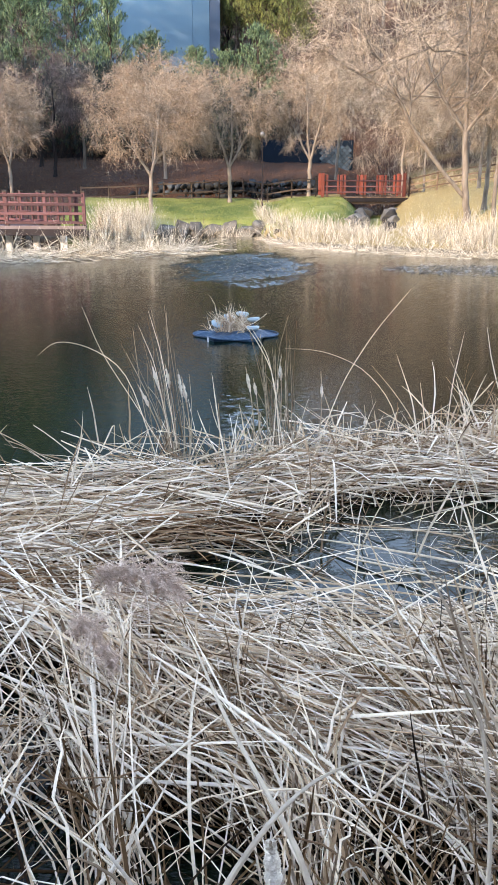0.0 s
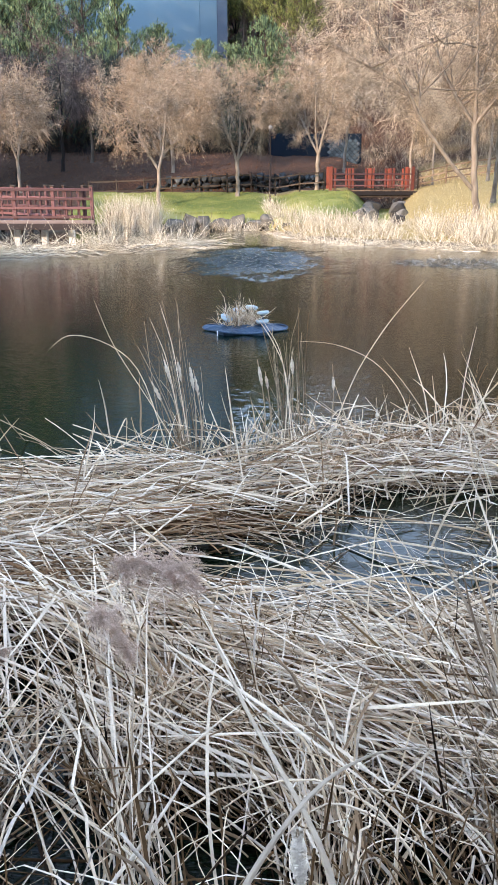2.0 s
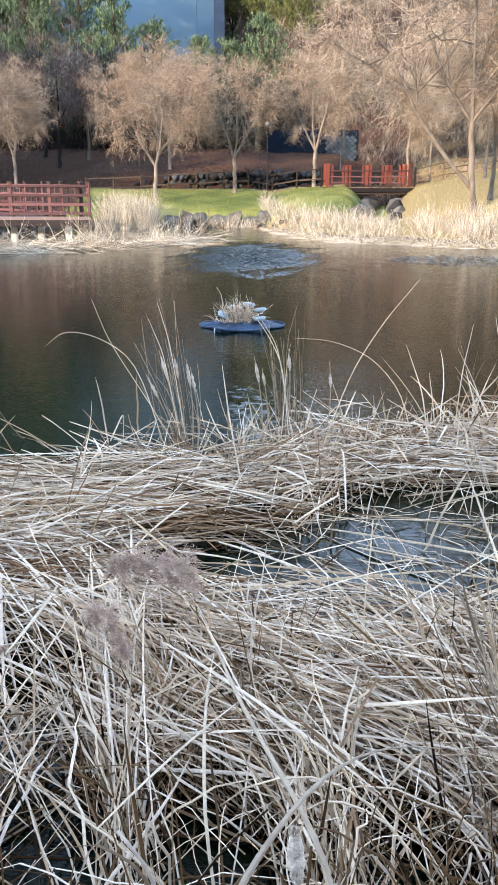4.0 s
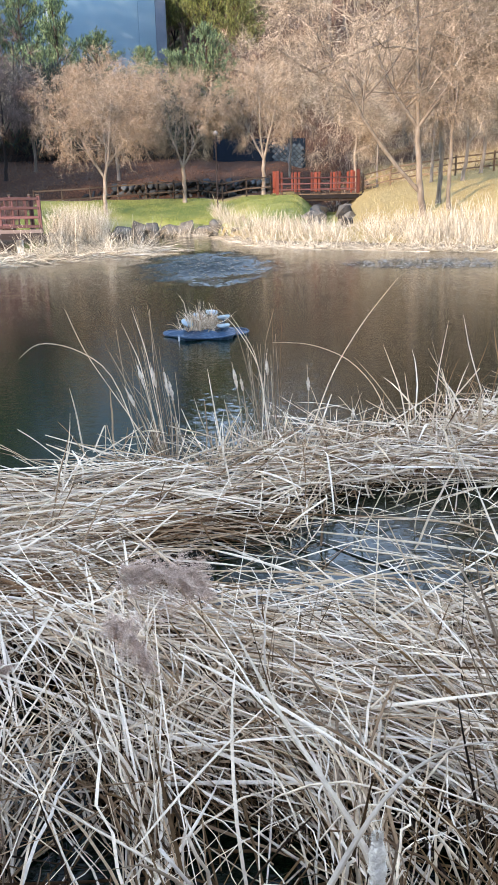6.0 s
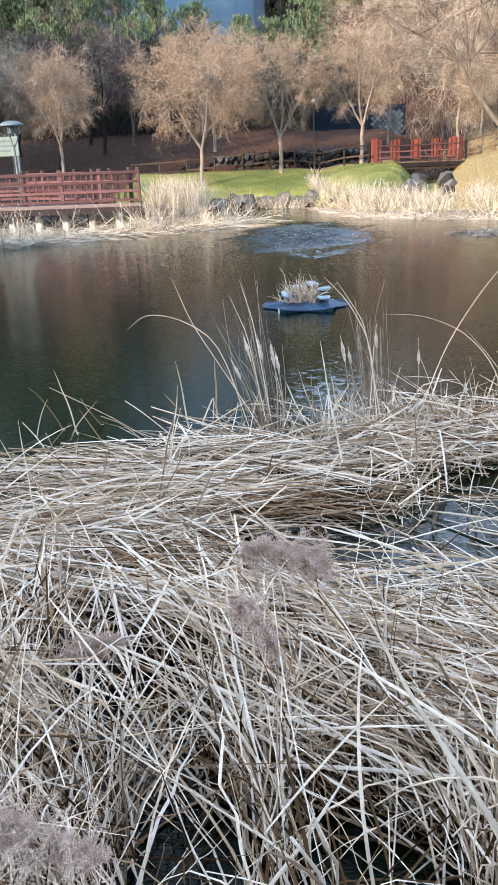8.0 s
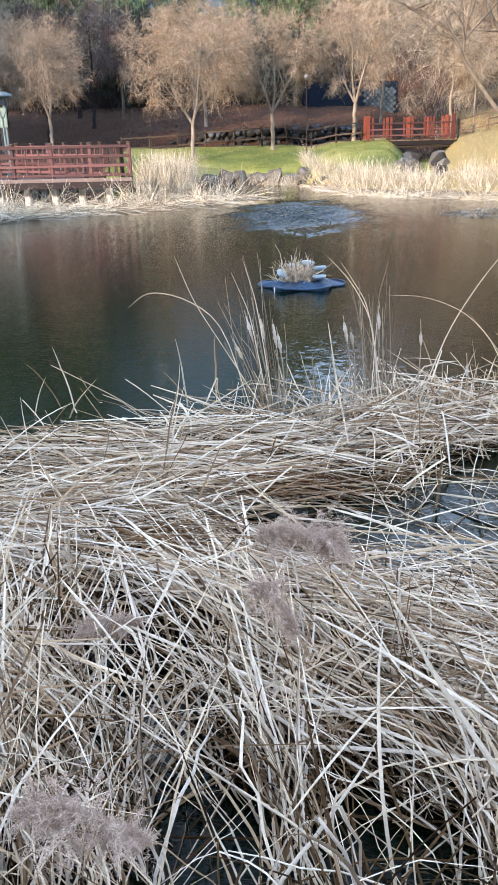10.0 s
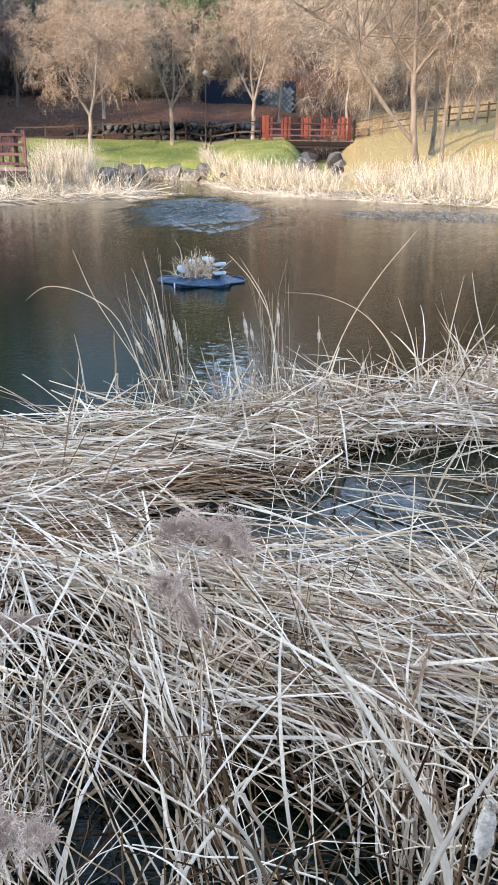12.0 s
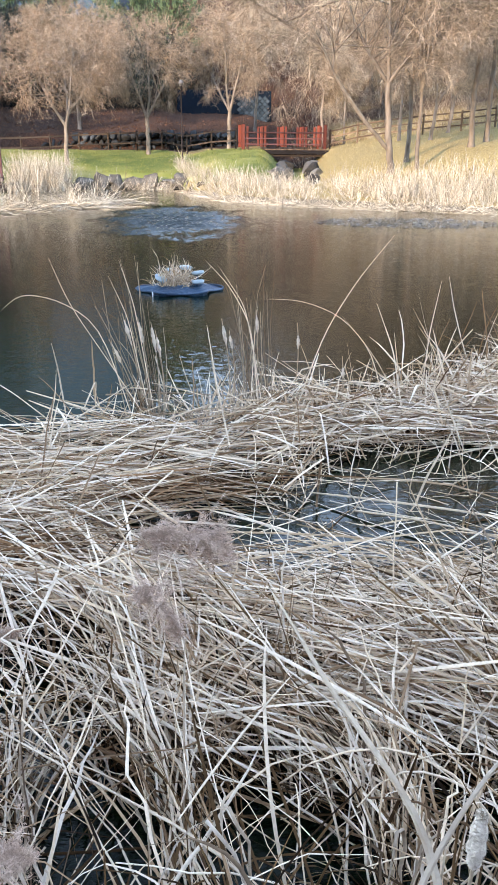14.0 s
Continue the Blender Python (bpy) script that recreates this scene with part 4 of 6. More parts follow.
# ---- red footbridge ----
def build_bridge():
    br = thing("footbridge", (0, 0, 0), "small red-railed wooden footbridge over the brook", "bridge")
    xa, xb, ya, yb, z = 3.72, 8.10, 43.9, 45.7, 1.62
    n = 22
    w = (xb - xa) / n
    for i in range(n):
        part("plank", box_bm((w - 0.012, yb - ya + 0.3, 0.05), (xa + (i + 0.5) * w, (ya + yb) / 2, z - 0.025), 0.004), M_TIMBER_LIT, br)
    for yy in (ya - 0.1, yb + 0.1):
        part("beam", box_bm((xb - xa + 0.3, 0.14, 0.20), ((xa + xb) / 2, yy, z - 0.151), 0.012), M_TIMBER_BLACK_SHADE, br)
    part("lower_beam", box_bm((xb - xa - 0.4, 0.10, 0.10), ((xa + xb) / 2, ya - 0.02, z - 0.31), 0.012), M_TIMBER, br)
    for yy, flip in ((ya, 1), (yb, -1)):
        n = 4
        for i in range(n + 1):
            p = xa + 0.1 + (xb - xa - 0.2) * i / n
            if i in (0, n):
                part("newel", box_bm((0.17, 0.17, 1.16), (p, yy, z + 0.58), 0.02), M_RED_BRIGHT, br)
            for dx in ((0.22,) if i == 0 else (-0.22,) if i == n else (-0.08, 0.08)):
                part("post", box_bm((0.11, 0.11, 1.08), (p + dx, yy, z + 0.54), 0.014), M_RED_BRIGHT, br)
                part("post_foot", box_bm((0.15, 0.15, 0.10), (p + dx, yy, z + 0.055), 0.012), M_TIMBER, br)
        for k, zz in enumerate((0.22, 0.50, 0.78)):
            part("rail", box_bm((xb - xa - 0.3, 0.05, 0.07), ((xa + xb) / 2, yy - 0.085 * flip, z + zz), 0.01), M_RED, br)


build_bridge()


# ---- timber fences ----
def fence(points, spacing, height, material, label, group="", rails=(0.45, 0.86), level=None):
    f = thing("fence", (0, 0, 0), label, "fence", group)
    pts = [Vector((x, y, 0)) for x, y in points]
    tops = []
    for a, b in zip(pts, pts[1:]):
        n = max(1, round((b - a).length / spacing))
        for i in range(n):
            tops.append(a.lerp(b, i / n))
    tops.append(pts[-1])
    feet = [Vector((p.x, p.y, level(p.x) if level else ground_at(p.x, p.y))) for p in tops]
    for p in feet:
        part("post", box_bm((0.085, 0.085, height + 0.3), (p.x, p.y, p.z + height / 2 - 0.15), 0.02), material, f)
    for a, b in zip(feet, feet[1:]):
        for k in rails:
            bm = bmesh.new()
            d = b - a
            m = look((a + b) / 2 + Vector((0, -0.085, k * height)), (a + b) / 2 + Vector((0, -0.085, k * height)) + d)
            bmesh.ops.create_cube(bm, size=1.0, matrix=m @ Matrix.Diagonal((0.045, 0.07, d.length * 1.02, 1)))
            part("rail", bm, material, f)
    return f


fence([(3.5, 44.3), (-1.5, 44.4), (-8.7, 44.5)], 1.42, 0.98, M_TIMBER, "dark timber post-and-rail fence along the path", "timber fences", (0.4, 0.88), lambda x: ground_at(x, 44.4) - 0.05 * max(0.0, -1.0 - x))
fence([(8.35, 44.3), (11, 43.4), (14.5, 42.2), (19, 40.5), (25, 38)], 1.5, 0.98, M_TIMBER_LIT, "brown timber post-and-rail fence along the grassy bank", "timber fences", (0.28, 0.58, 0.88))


# ---- lamps and sign ----
def globe_lamp(x, y, height):
    z = ground_at(x, y)
    lamp = thing("park_lamp", (x, y, z - 0.03), "slim park lamp post with a white globe", "lamp post")
    s = Soup()
    zz = np.array([0, 0.3, 0.32, height - 0.25, height - 0.22, height - 0.1])
    s.tubes(np.stack([zz * 0, zz * 0, zz], -1)[None], np.array([[0.06, 0.06, 0.032, 0.028, 0.06, 0.04]]), 10)
    s.make("post", M_TIMBER_BLACK_SHADE, lamp)
    bm = bmesh.new()
    bmesh.ops.create_uvsphere(bm, u_segments=20, v_segments=12, radius=0.115, matrix=Matrix.Translation((0, 0, height + 0.02)))
    part("globe", bm, M_GLOBE, lamp, "white frosted globe", True)


globe_lamp(0.66, 41.0, 3.45)


def hood_lamp(x, y, height):
    z = ground_at(x, y)
    lamp = thing("park_lamp", (x, y, z - 0.03), "grey-green park lamp with a shallow domed hood", "lamp post")
    s = Soup()
    zz = np.array([0, 0.3, 0.32, height - 0.75, height - 0.7])
    s.tubes(np.stack([zz * 0, zz * 0, zz], -1)[None], np.array([[0.07, 0.07, 0.042, 0.038, 0.05]]), 10)
    s.make("post", M_LAMP, lamp)
    for k in range(3):
        a = k * 2.094 + 0.3
        r = np.array([0.04, 0.16, 0.26, 0.28])
        h = np.array([-0.75, -0.5, -0.2, 0.0]) + height
        t = Soup()
        t.tubes(np.stack([r * math.cos(a), r * math.sin(a), h], -1)[None], np.full((1, 4), 0.02), 6)
        t.make("bracket", M_LAMP, lamp)
    bm = bmesh.new()
    bmesh.ops.create_uvsphere(bm, u_segments=24, v_segments=12, radius=0.46, matrix=Matrix.Translation((0, 0, height)) @ Matrix.Diagonal((1, 1, 0.42, 1)))
    bmesh.ops.delete(bm, geom=[v for v in bm.verts if v.co.z < height - 0.01], context="VERTS")
    bmesh.ops.solidify(bm, geom=bm.faces[:], thickness=0.02)
    part("hood", bm, M_LAMP, lamp, "pale domed hood", True)
    bm = bmesh.new()
    bmesh.ops.create_cone(bm, cap_ends=True, segments=16, radius1=0.12, radius2=0.2, depth=0.3, matrix=Matrix.Translation((0, 0, height - 0.12)))
    part("lantern", bm, M_LAMP, lamp)


hood_lamp(-11.15, 33.4, 3.2)
sign = thing("park_sign", (-12.0, 34.6, ground_at(-12.0, 34.6) - 0.05), "pale green park sign board on two posts", "sign")
M_SIGN = surface("sign_green", (0.13, 0.19, 0.16), (0.20, 0.27, 0.225), 3, 0.5, 0.1, 40)
part("board", box_bm((1.3, 0.06, 0.75), (0, 0, 1.95), 0.02), M_SIGN, sign)
for dx in (-0.55, 0.55):
    part("post", box_bm((0.08, 0.08, 2.4), (dx, 0.08, 1.2), 0.01), M_LAMP, sign)
for k in range(3):
    part("text_bar", box_bm((0.9 - k * 0.15, 0.012, 0.07), (0, -0.034, 2.15 - k * 0.18), 0.0), M_LAMP, sign)


# ---- floating planter in the pond ----
def build_float():
    rng = np.random.default_rng(9)
    fl = thing("floating_planter", (-0.18, 12.45, 0), "floating dark-blue raft with pale floats and a tuft of dry grass", "raft")
    bm = bmesh.new()
    n = 36
    rings = [(0.0, 0.10), (0.30, 0.09), (0.48, 0.055), (0.60, 0.035), (0.57, -0.02)]
    loops = []
    for r, z in rings[1:]:
        loops.append([bm.verts.new((r * math.cos(a) * (0.95 + 0.13 * math.cos(a * 6)), r * math.sin(a) * 0.92 * (0.95 + 0.13 * math.cos(a * 6)), z + 0.02 * math.sin(a * 5 + r * 9)))
                      for a in (2 * math.pi * k / n for k in range(n))])
    top = bm.verts.new((0, 0, rings[0][1]))
    for k in range(n):
        bm.faces.new((top, loops[0][k], loops[0][(k + 1) % n]))
        for l0, l1 in zip(loops, loops[1:]):
            bm.faces.new((l0[k], l1[k], l1[(k + 1) % n], l0[(k + 1) % n]))
    part("raft", bm, M_TARP, fl)
    rim = Soup()
    ang = np.linspace(0, 2 * np.pi, 43)
    rad = 0.60 * (0.95 + 0.13 * np.cos(ang * 6))
    rim.tubes(np.stack([rad * np.cos(ang), rad * 0.92 * np.sin(ang), 0.035 + 0.02 * np.sin(ang * 5 + 6.3)], -1)[None], np.full((1, 43), 0.013), 6)
    rim.make("rim", M_TARP, fl)
    for x, y, z, t in ((-0.28, -0.1, 0.19, 25), (0.26, -0.18, 0.15, -4), (0.27, 0.02, 0.25, -6), (0.1, 0.2, 0.30, 5), (-0.1, 0.26, 0.24, 12)):
        bm = bmesh.new()
        bmesh.ops.create_cone(bm, cap_ends=True, segments=18, radius1=0.08, radius2=0.105, depth=0.05, matrix=pose(x, y, z, t * 0.5, t, 0))
        bmesh.ops.bevel(bm, geom=[e for e in bm.edges if len(e.link_faces) == 2 and e.calc_face_angle() > 0.8], offset=0.012, segments=2, affect="EDGES")
        f = part("float", bm, M_FLOAT, fl, "pale blue-white float", True)
        leg = Soup()
        leg.tubes(np.array([[[x, y, z], [x * 0.9, y * 0.9, 0.08]]]), np.full((1, 2), 0.025), 6)
        leg.make("float_stem", M_TARP, f)
    n = 420
    st = np.stack([rng.normal(-0.06, 0.13, n), rng.normal(-0.04, 0.10, n), np.full(n, 0.09)], -1)
    d = np.stack([rng.normal(0, 0.55, n), rng.normal(0, 0.45, n), np.ones(n)], -1)
    L = rng.uniform(0.15, 0.42, n)
    L[:6] = rng.uniform(0.45, 0.6, 6)
    p = grow(rng, st, d, L, 5, 0.2, np.array([0, 0, -0.14]))
    t = Soup()
    t.strips(p, np.linspace(1, 0.3, 5)[None] * np.full((n, 1), 0.015), unit(rng.normal(0, 1, (n, 3))))
    t.make("dry_tuft", M_REED, fl, "tuft of dry straw-coloured grass")
    bm = bmesh.new()
    bmesh.ops.create_cone(bm, cap_ends=True, segments=10, radius1=0.009, radius2=0.009, depth=0.18, matrix=Matrix.Translation((-0.4, -0.52, -0.02)))
    part("mooring_stake", bm, M_CONCRETE, fl, "white stake", True)


build_float()

# ---- reeds on the far bank ----
def blades(rng, x, y, z, height, lean, width, droop=0.1, k=5, lean_way=None):
    n = len(x)
    d = np.stack([rng.normal(0, lean, n), rng.normal(0, lean, n), np.ones(n)], -1)
    if lean_way is not None:
        d += np.array([*lean_way, 0])
    p = grow(rng, np.stack([x, y, z], -1), d, height, k, 0.06, np.array([0, 0, -droop]) + np.zeros(3))
    w = np.linspace(1, 0.25, k)[None] * (width * rng.uniform(0.6, 1.4, n))[:, None]
    a = rng.uniform(0, np.pi, n)
    side = np.stack([np.cos(a), np.sin(a) * 0.6, 0 * a], -1)
    return p, w, unit(side)


def patch(name, rng, n, region, height, lean, width, droop, material, label, base=None, category="reeds", k=5):
    """Blades scattered over a region (a function of two random numbers giving x, y)."""
    u, v = rng.random(n), rng.random(n)
    x, y = region(u, v)
    z = (ground_height(x, y) - 0.04) if base is None else np.full(n, base)
    h = rng.uniform(*height, n)
    p, w, side = blades(rng, x, y, z, h, lean, width, droop, k)
    s = Soup()
    s.strips(p, w, side)
    ob = s.make(name, material)
    return tagged(ob, label, category, kind="stuff")


rng = np.random.default_rng(31)
PALE = "pale dry reeds standing at the far water's edge"
patch("reeds", rng, 3300, lambda u, v: (-6.5 + 2.2 * u + 0.25 * (v - 0.5), 35.7 + 2.0 * v + 0.3 * np.sin(u * 20)), (0.6, 1.75), 0.22, 0.011, 0.09, M_BANK_REED, PALE, base=-0.05)
patch("reeds", rng, 420, lambda u, v: (0.1 - 1.7 * u ** 1.5 - 1.8 * (v > 0.88), 36.9 + 0.7 * v), (0.25, 0.8), 0.5, 0.013, 0.16, M_BANK_REED, "low dry reeds before the stone edging", base=-0.05)


def right_shore(u, v):
    x = 0.6 + 20 * u
    spread = 5.6 - 2.6 * smooth(5.5, 8.5, x)
    return x, np.interp(x, SHORE_X, SHORE_Y) - 0.5 + spread * v


patch("reeds", rng, 11000, right_shore, (0.2, 0.72), 0.8, 0.015, 0.22, M_BANK_REED, "dense bleached reeds along the sunny bank", base=None)
# bent-over bleached stems at the waterline
n = 5200
u = rng.random(n)
x = 0.6 + 20 * u
y = np.interp(x, SHORE_X, SHORE_Y) - 1.3 + 1.6 * rng.random(n)
d = np.stack([rng.normal(0, 1, n), rng.normal(0, 0.6, n), rng.uniform(0.0, 0.9, n)], -1)
p = grow(rng, np.stack([x, y, np.full(n, 0.0)], -1), d, rng.uniform(0.35, 0.9, n), 5, 0.15, np.array([0, 0, -0.12]))
p[..., 2] = np.maximum(p[..., 2], 0.01)
s = Soup()
s.strips(p, np.linspace(1, 0.4, 5)[None] * rng.uniform(0.010, 0.022, (n, 1)), unit(rng.normal(0, 1, (n, 3))))
tagged(s.make("fallen_reeds", M_BANK_REED), "bent and fallen reeds at the sunny waterline", "reeds", kind="stuff")


def right_bank(u, v):
    x = 6.4 + 16 * u
    return x, np.interp(x, SHORE_X, SHORE_Y) + 0.9 + 4.5 * v


patch("dry_grass", rng, 15000, right_bank, (0.08, 0.34), 0.6, 0.011, 0.2, M_BANK_GRASS, "tall yellow dry grass on the sunny bank", category="grass", k=3)
patch("reeds", rng, 3600, lambda u, v: (6.9 + 6.5 * u, np.interp(6.9 + 6.5 * u, SHORE_X, SHORE_Y) + 0.6 + 1.9 * v), (0.25, 0.95), 0.25, 0.014, 0.08, M_BANK_REED, "upright straw-coloured reeds at the foot of the sunny bank")
patch("reeds", rng, 2600, lambda u, v: (0.4 + 4.6 * u, np.interp(0.4 + 4.6 * u, SHORE_X, SHORE_Y) + 1.2 + 3.4 * v), (0.25, 0.85), 0.55, 0.014, 0.12, M_BANK_REED, "tangled straw-coloured reeds before the lawn")
patch("reeds", rng, 4200, lambda u, v: (5.9 + 8.5 * u, np.interp(5.9 + 8.5 * u, SHORE_X, SHORE_Y) + 1.4 + 3.2 * v ** 1.4), (0.25, 0.85), 0.35, 0.013, 0.12, M_BANK_REED, "thin bleached reeds climbing the sunny bank")
patch("dry_grass", rng, 6500, lambda u, v: (7.0 + 18 * u, 34 + 14 * v), (0.05, 0.22), 0.6, 0.012, 0.2, M_BANK_GRASS, "yellow dry grass round the bank trees", category="grass", k=3)
def lawn_spread(u, v):
    x = -7.5 + 12.3 * u
    front = np.interp(x, [-7.5, 0.3, 1.0, 2.0, 4.8], [38.5, 38.5, 37.0, 35.6, 34.4])
    return x, front + (44.4 - front) * v


patch("lawn_grass", rng, 26000, lawn_spread, (0.04, 0.13), 0.6, 0.016, 0.2,
      surface("lawn_blade", (0.05, 0.085, 0.012), (0.33, 0.31, 0.09), 1, 0.8, 0, 20, "island"), "short green and straw lawn grass", category="grass", k=3)


# ---- reed spit before the deck ----
def spit(u, v):
    x = -13.5 + 11.9 * u
    front = np.interp(x, [-13.5, -8.4, -5.0, -2.5, -1.6], [20.5, 22.8, 25.3, 27.0, 29.3])
    depth = np.interp(x, [-13.5, -8.4, -5.0, -2.5, -1.6], [3.4, 3.2, 2.4, 2.2, 0.6])
    return x, front + depth * v


n = 5200
x, y = spit(rng.random(n), rng.random(n))
d = np.stack([rng.normal(0, 1, n), rng.normal(0, 0.55, n), rng.uniform(-0.05, 0.45, n)], -1)
p = grow(rng, np.stack([x, y, rng.uniform(0.0, 0.14, n) + rng.uniform(0, 0.25, n) * smooth(-8.0, -9.5, x)], -1), d, rng.uniform(0.5, 1.4, n), 5, 0.12, np.array([0, 0, -0.09]))
p[..., 2] = np.maximum(p[..., 2], 0.01)
s = Soup()
s.strips(p, np.linspace(1, 0.4, 5)[None] * rng.uniform(0.010, 0.024, (n, 1)), unit(rng.normal(0, 1, (n, 3))))
tagged(s.make("fallen_reeds", M_BANK_REED), "floating spit of fallen straw-coloured reeds before the deck", "reeds", kind="stuff")
n = 620
cx = rng.choice([-5.1, -4.9, -4.6, -3.3, -3.0, -8.3, -8.6, -9.4, -10.2, -11.0, -2.6], n)
patch("reeds", rng, n, lambda u, v: (cx + rng.normal(0, 0.28, n), np.interp(cx, [-13.5, -8.4, -5.0, -2.5, -1.6], [20.5, 22.8, 25.3, 27.0, 29.3]) + 1.0 + rng.normal(0, 0.35, n)),
      (0.4, 1.4), 0.45, 0.015, 0.10, M_BANK_REED, "upright straw-coloured reeds on the floating spit", base=0.0)

# dark withered lily stems off the sunny bank
n = 2400
a, r = rng.uniform(0, 2 * np.pi, n), np.sqrt(rng.random(n))
x, y = 6.2 + 2.5 * r * np.cos(a), 22.6 + 1.5 * r * np.sin(a) - 0.12 * 2.5 * r * np.cos(a)
d = np.stack([rng.normal(0, 1, n), rng.normal(0, 1, n), rng.uniform(0.05, 0.5, n)], -1)
p = grow(rng, np.stack([x, y, np.full(n, 0.0)], -1), d, rng.uniform(0.06, 0.24, n), 4, 0.3, np.array([0, 0, -0.45]))
s = Soup()
s.strips(p, np.linspace(1, 0.6, 4)[None] * rng.uniform(0.008, 0.03, (n, 1)), unit(rng.normal(0, 1, (n, 3))))
tagged(s.make("withered_lilies", M_LILY), "dark withered water-lily stems lying on the pond", "lilies", kind="stuff")

# brush under the woods, coloured near black to stand in for shade
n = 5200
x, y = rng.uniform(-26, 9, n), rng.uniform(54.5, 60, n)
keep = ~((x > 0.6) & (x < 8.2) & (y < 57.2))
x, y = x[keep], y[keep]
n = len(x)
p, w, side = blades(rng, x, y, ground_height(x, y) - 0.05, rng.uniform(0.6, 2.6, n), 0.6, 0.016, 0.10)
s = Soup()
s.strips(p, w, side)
tagged(s.make("underbrush", M_SHRUB_SHADE), "tangled underbrush at the foot of the woods, shade put into its dark colour", "shrubs", kind="stuff")
n = 15000
x, y = rng.uniform(7, 32, n), 46 + 30 * rng.random(n) ** 1.3
p, w, side = blades(rng, x, y, ground_height(x, y) - 0.05, rng.uniform(0.4, 2.0, n), 0.8, 0.012, 0.10, 4)
s = Soup()
s.strips(p, w, side)
tagged(s.make("dry_brush", M_TWIG_GREY), "sunlit pale dry brush behind the fence", "shrubs", kind="stuff")


# ---- near reed bed ----
EDGE_X = np.array([-6, -3.0, -1.9, -1.1, -0.45, 0.3, 0.8, 1.3, 1.8, 2.4, 3.0, 6])
EDGE_Y = np.array([5.25, 5.35, 5.6, 5.95, 6.45, 6.75, 6.65, 6.45, 6.65, 7.2, 7.8, 8.4])


def open_water(x, y):
    """How far into the two open pools of the reed bed a place lies: 1 in their middle, 0 outside."""
    a = 1 - np.hypot((x - 1.42) / 1.12, (y - 4.68 - 0.1 * (x - 1.3)) / 1.02)
    b = 1 - np.hypot((x + 0.02) / 0.60, (y - 4.2) / 0.48)
    c = 1 - np.hypot((x + 0.12) / 0.30, (y - 6.7) / 1.0)
    return np.clip(np.maximum(np.maximum(a, b), c) * 7, 0, 1)


# Ellipses placed and drawn out in y to fit the camera's view.
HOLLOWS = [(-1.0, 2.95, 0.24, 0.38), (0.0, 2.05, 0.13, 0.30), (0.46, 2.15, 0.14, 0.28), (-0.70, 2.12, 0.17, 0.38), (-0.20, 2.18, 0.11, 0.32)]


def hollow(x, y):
    """True over the holes of open dark water between the bank reeds, shaped to fit the camera's view."""
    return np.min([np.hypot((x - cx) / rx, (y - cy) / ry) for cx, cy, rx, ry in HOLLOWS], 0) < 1


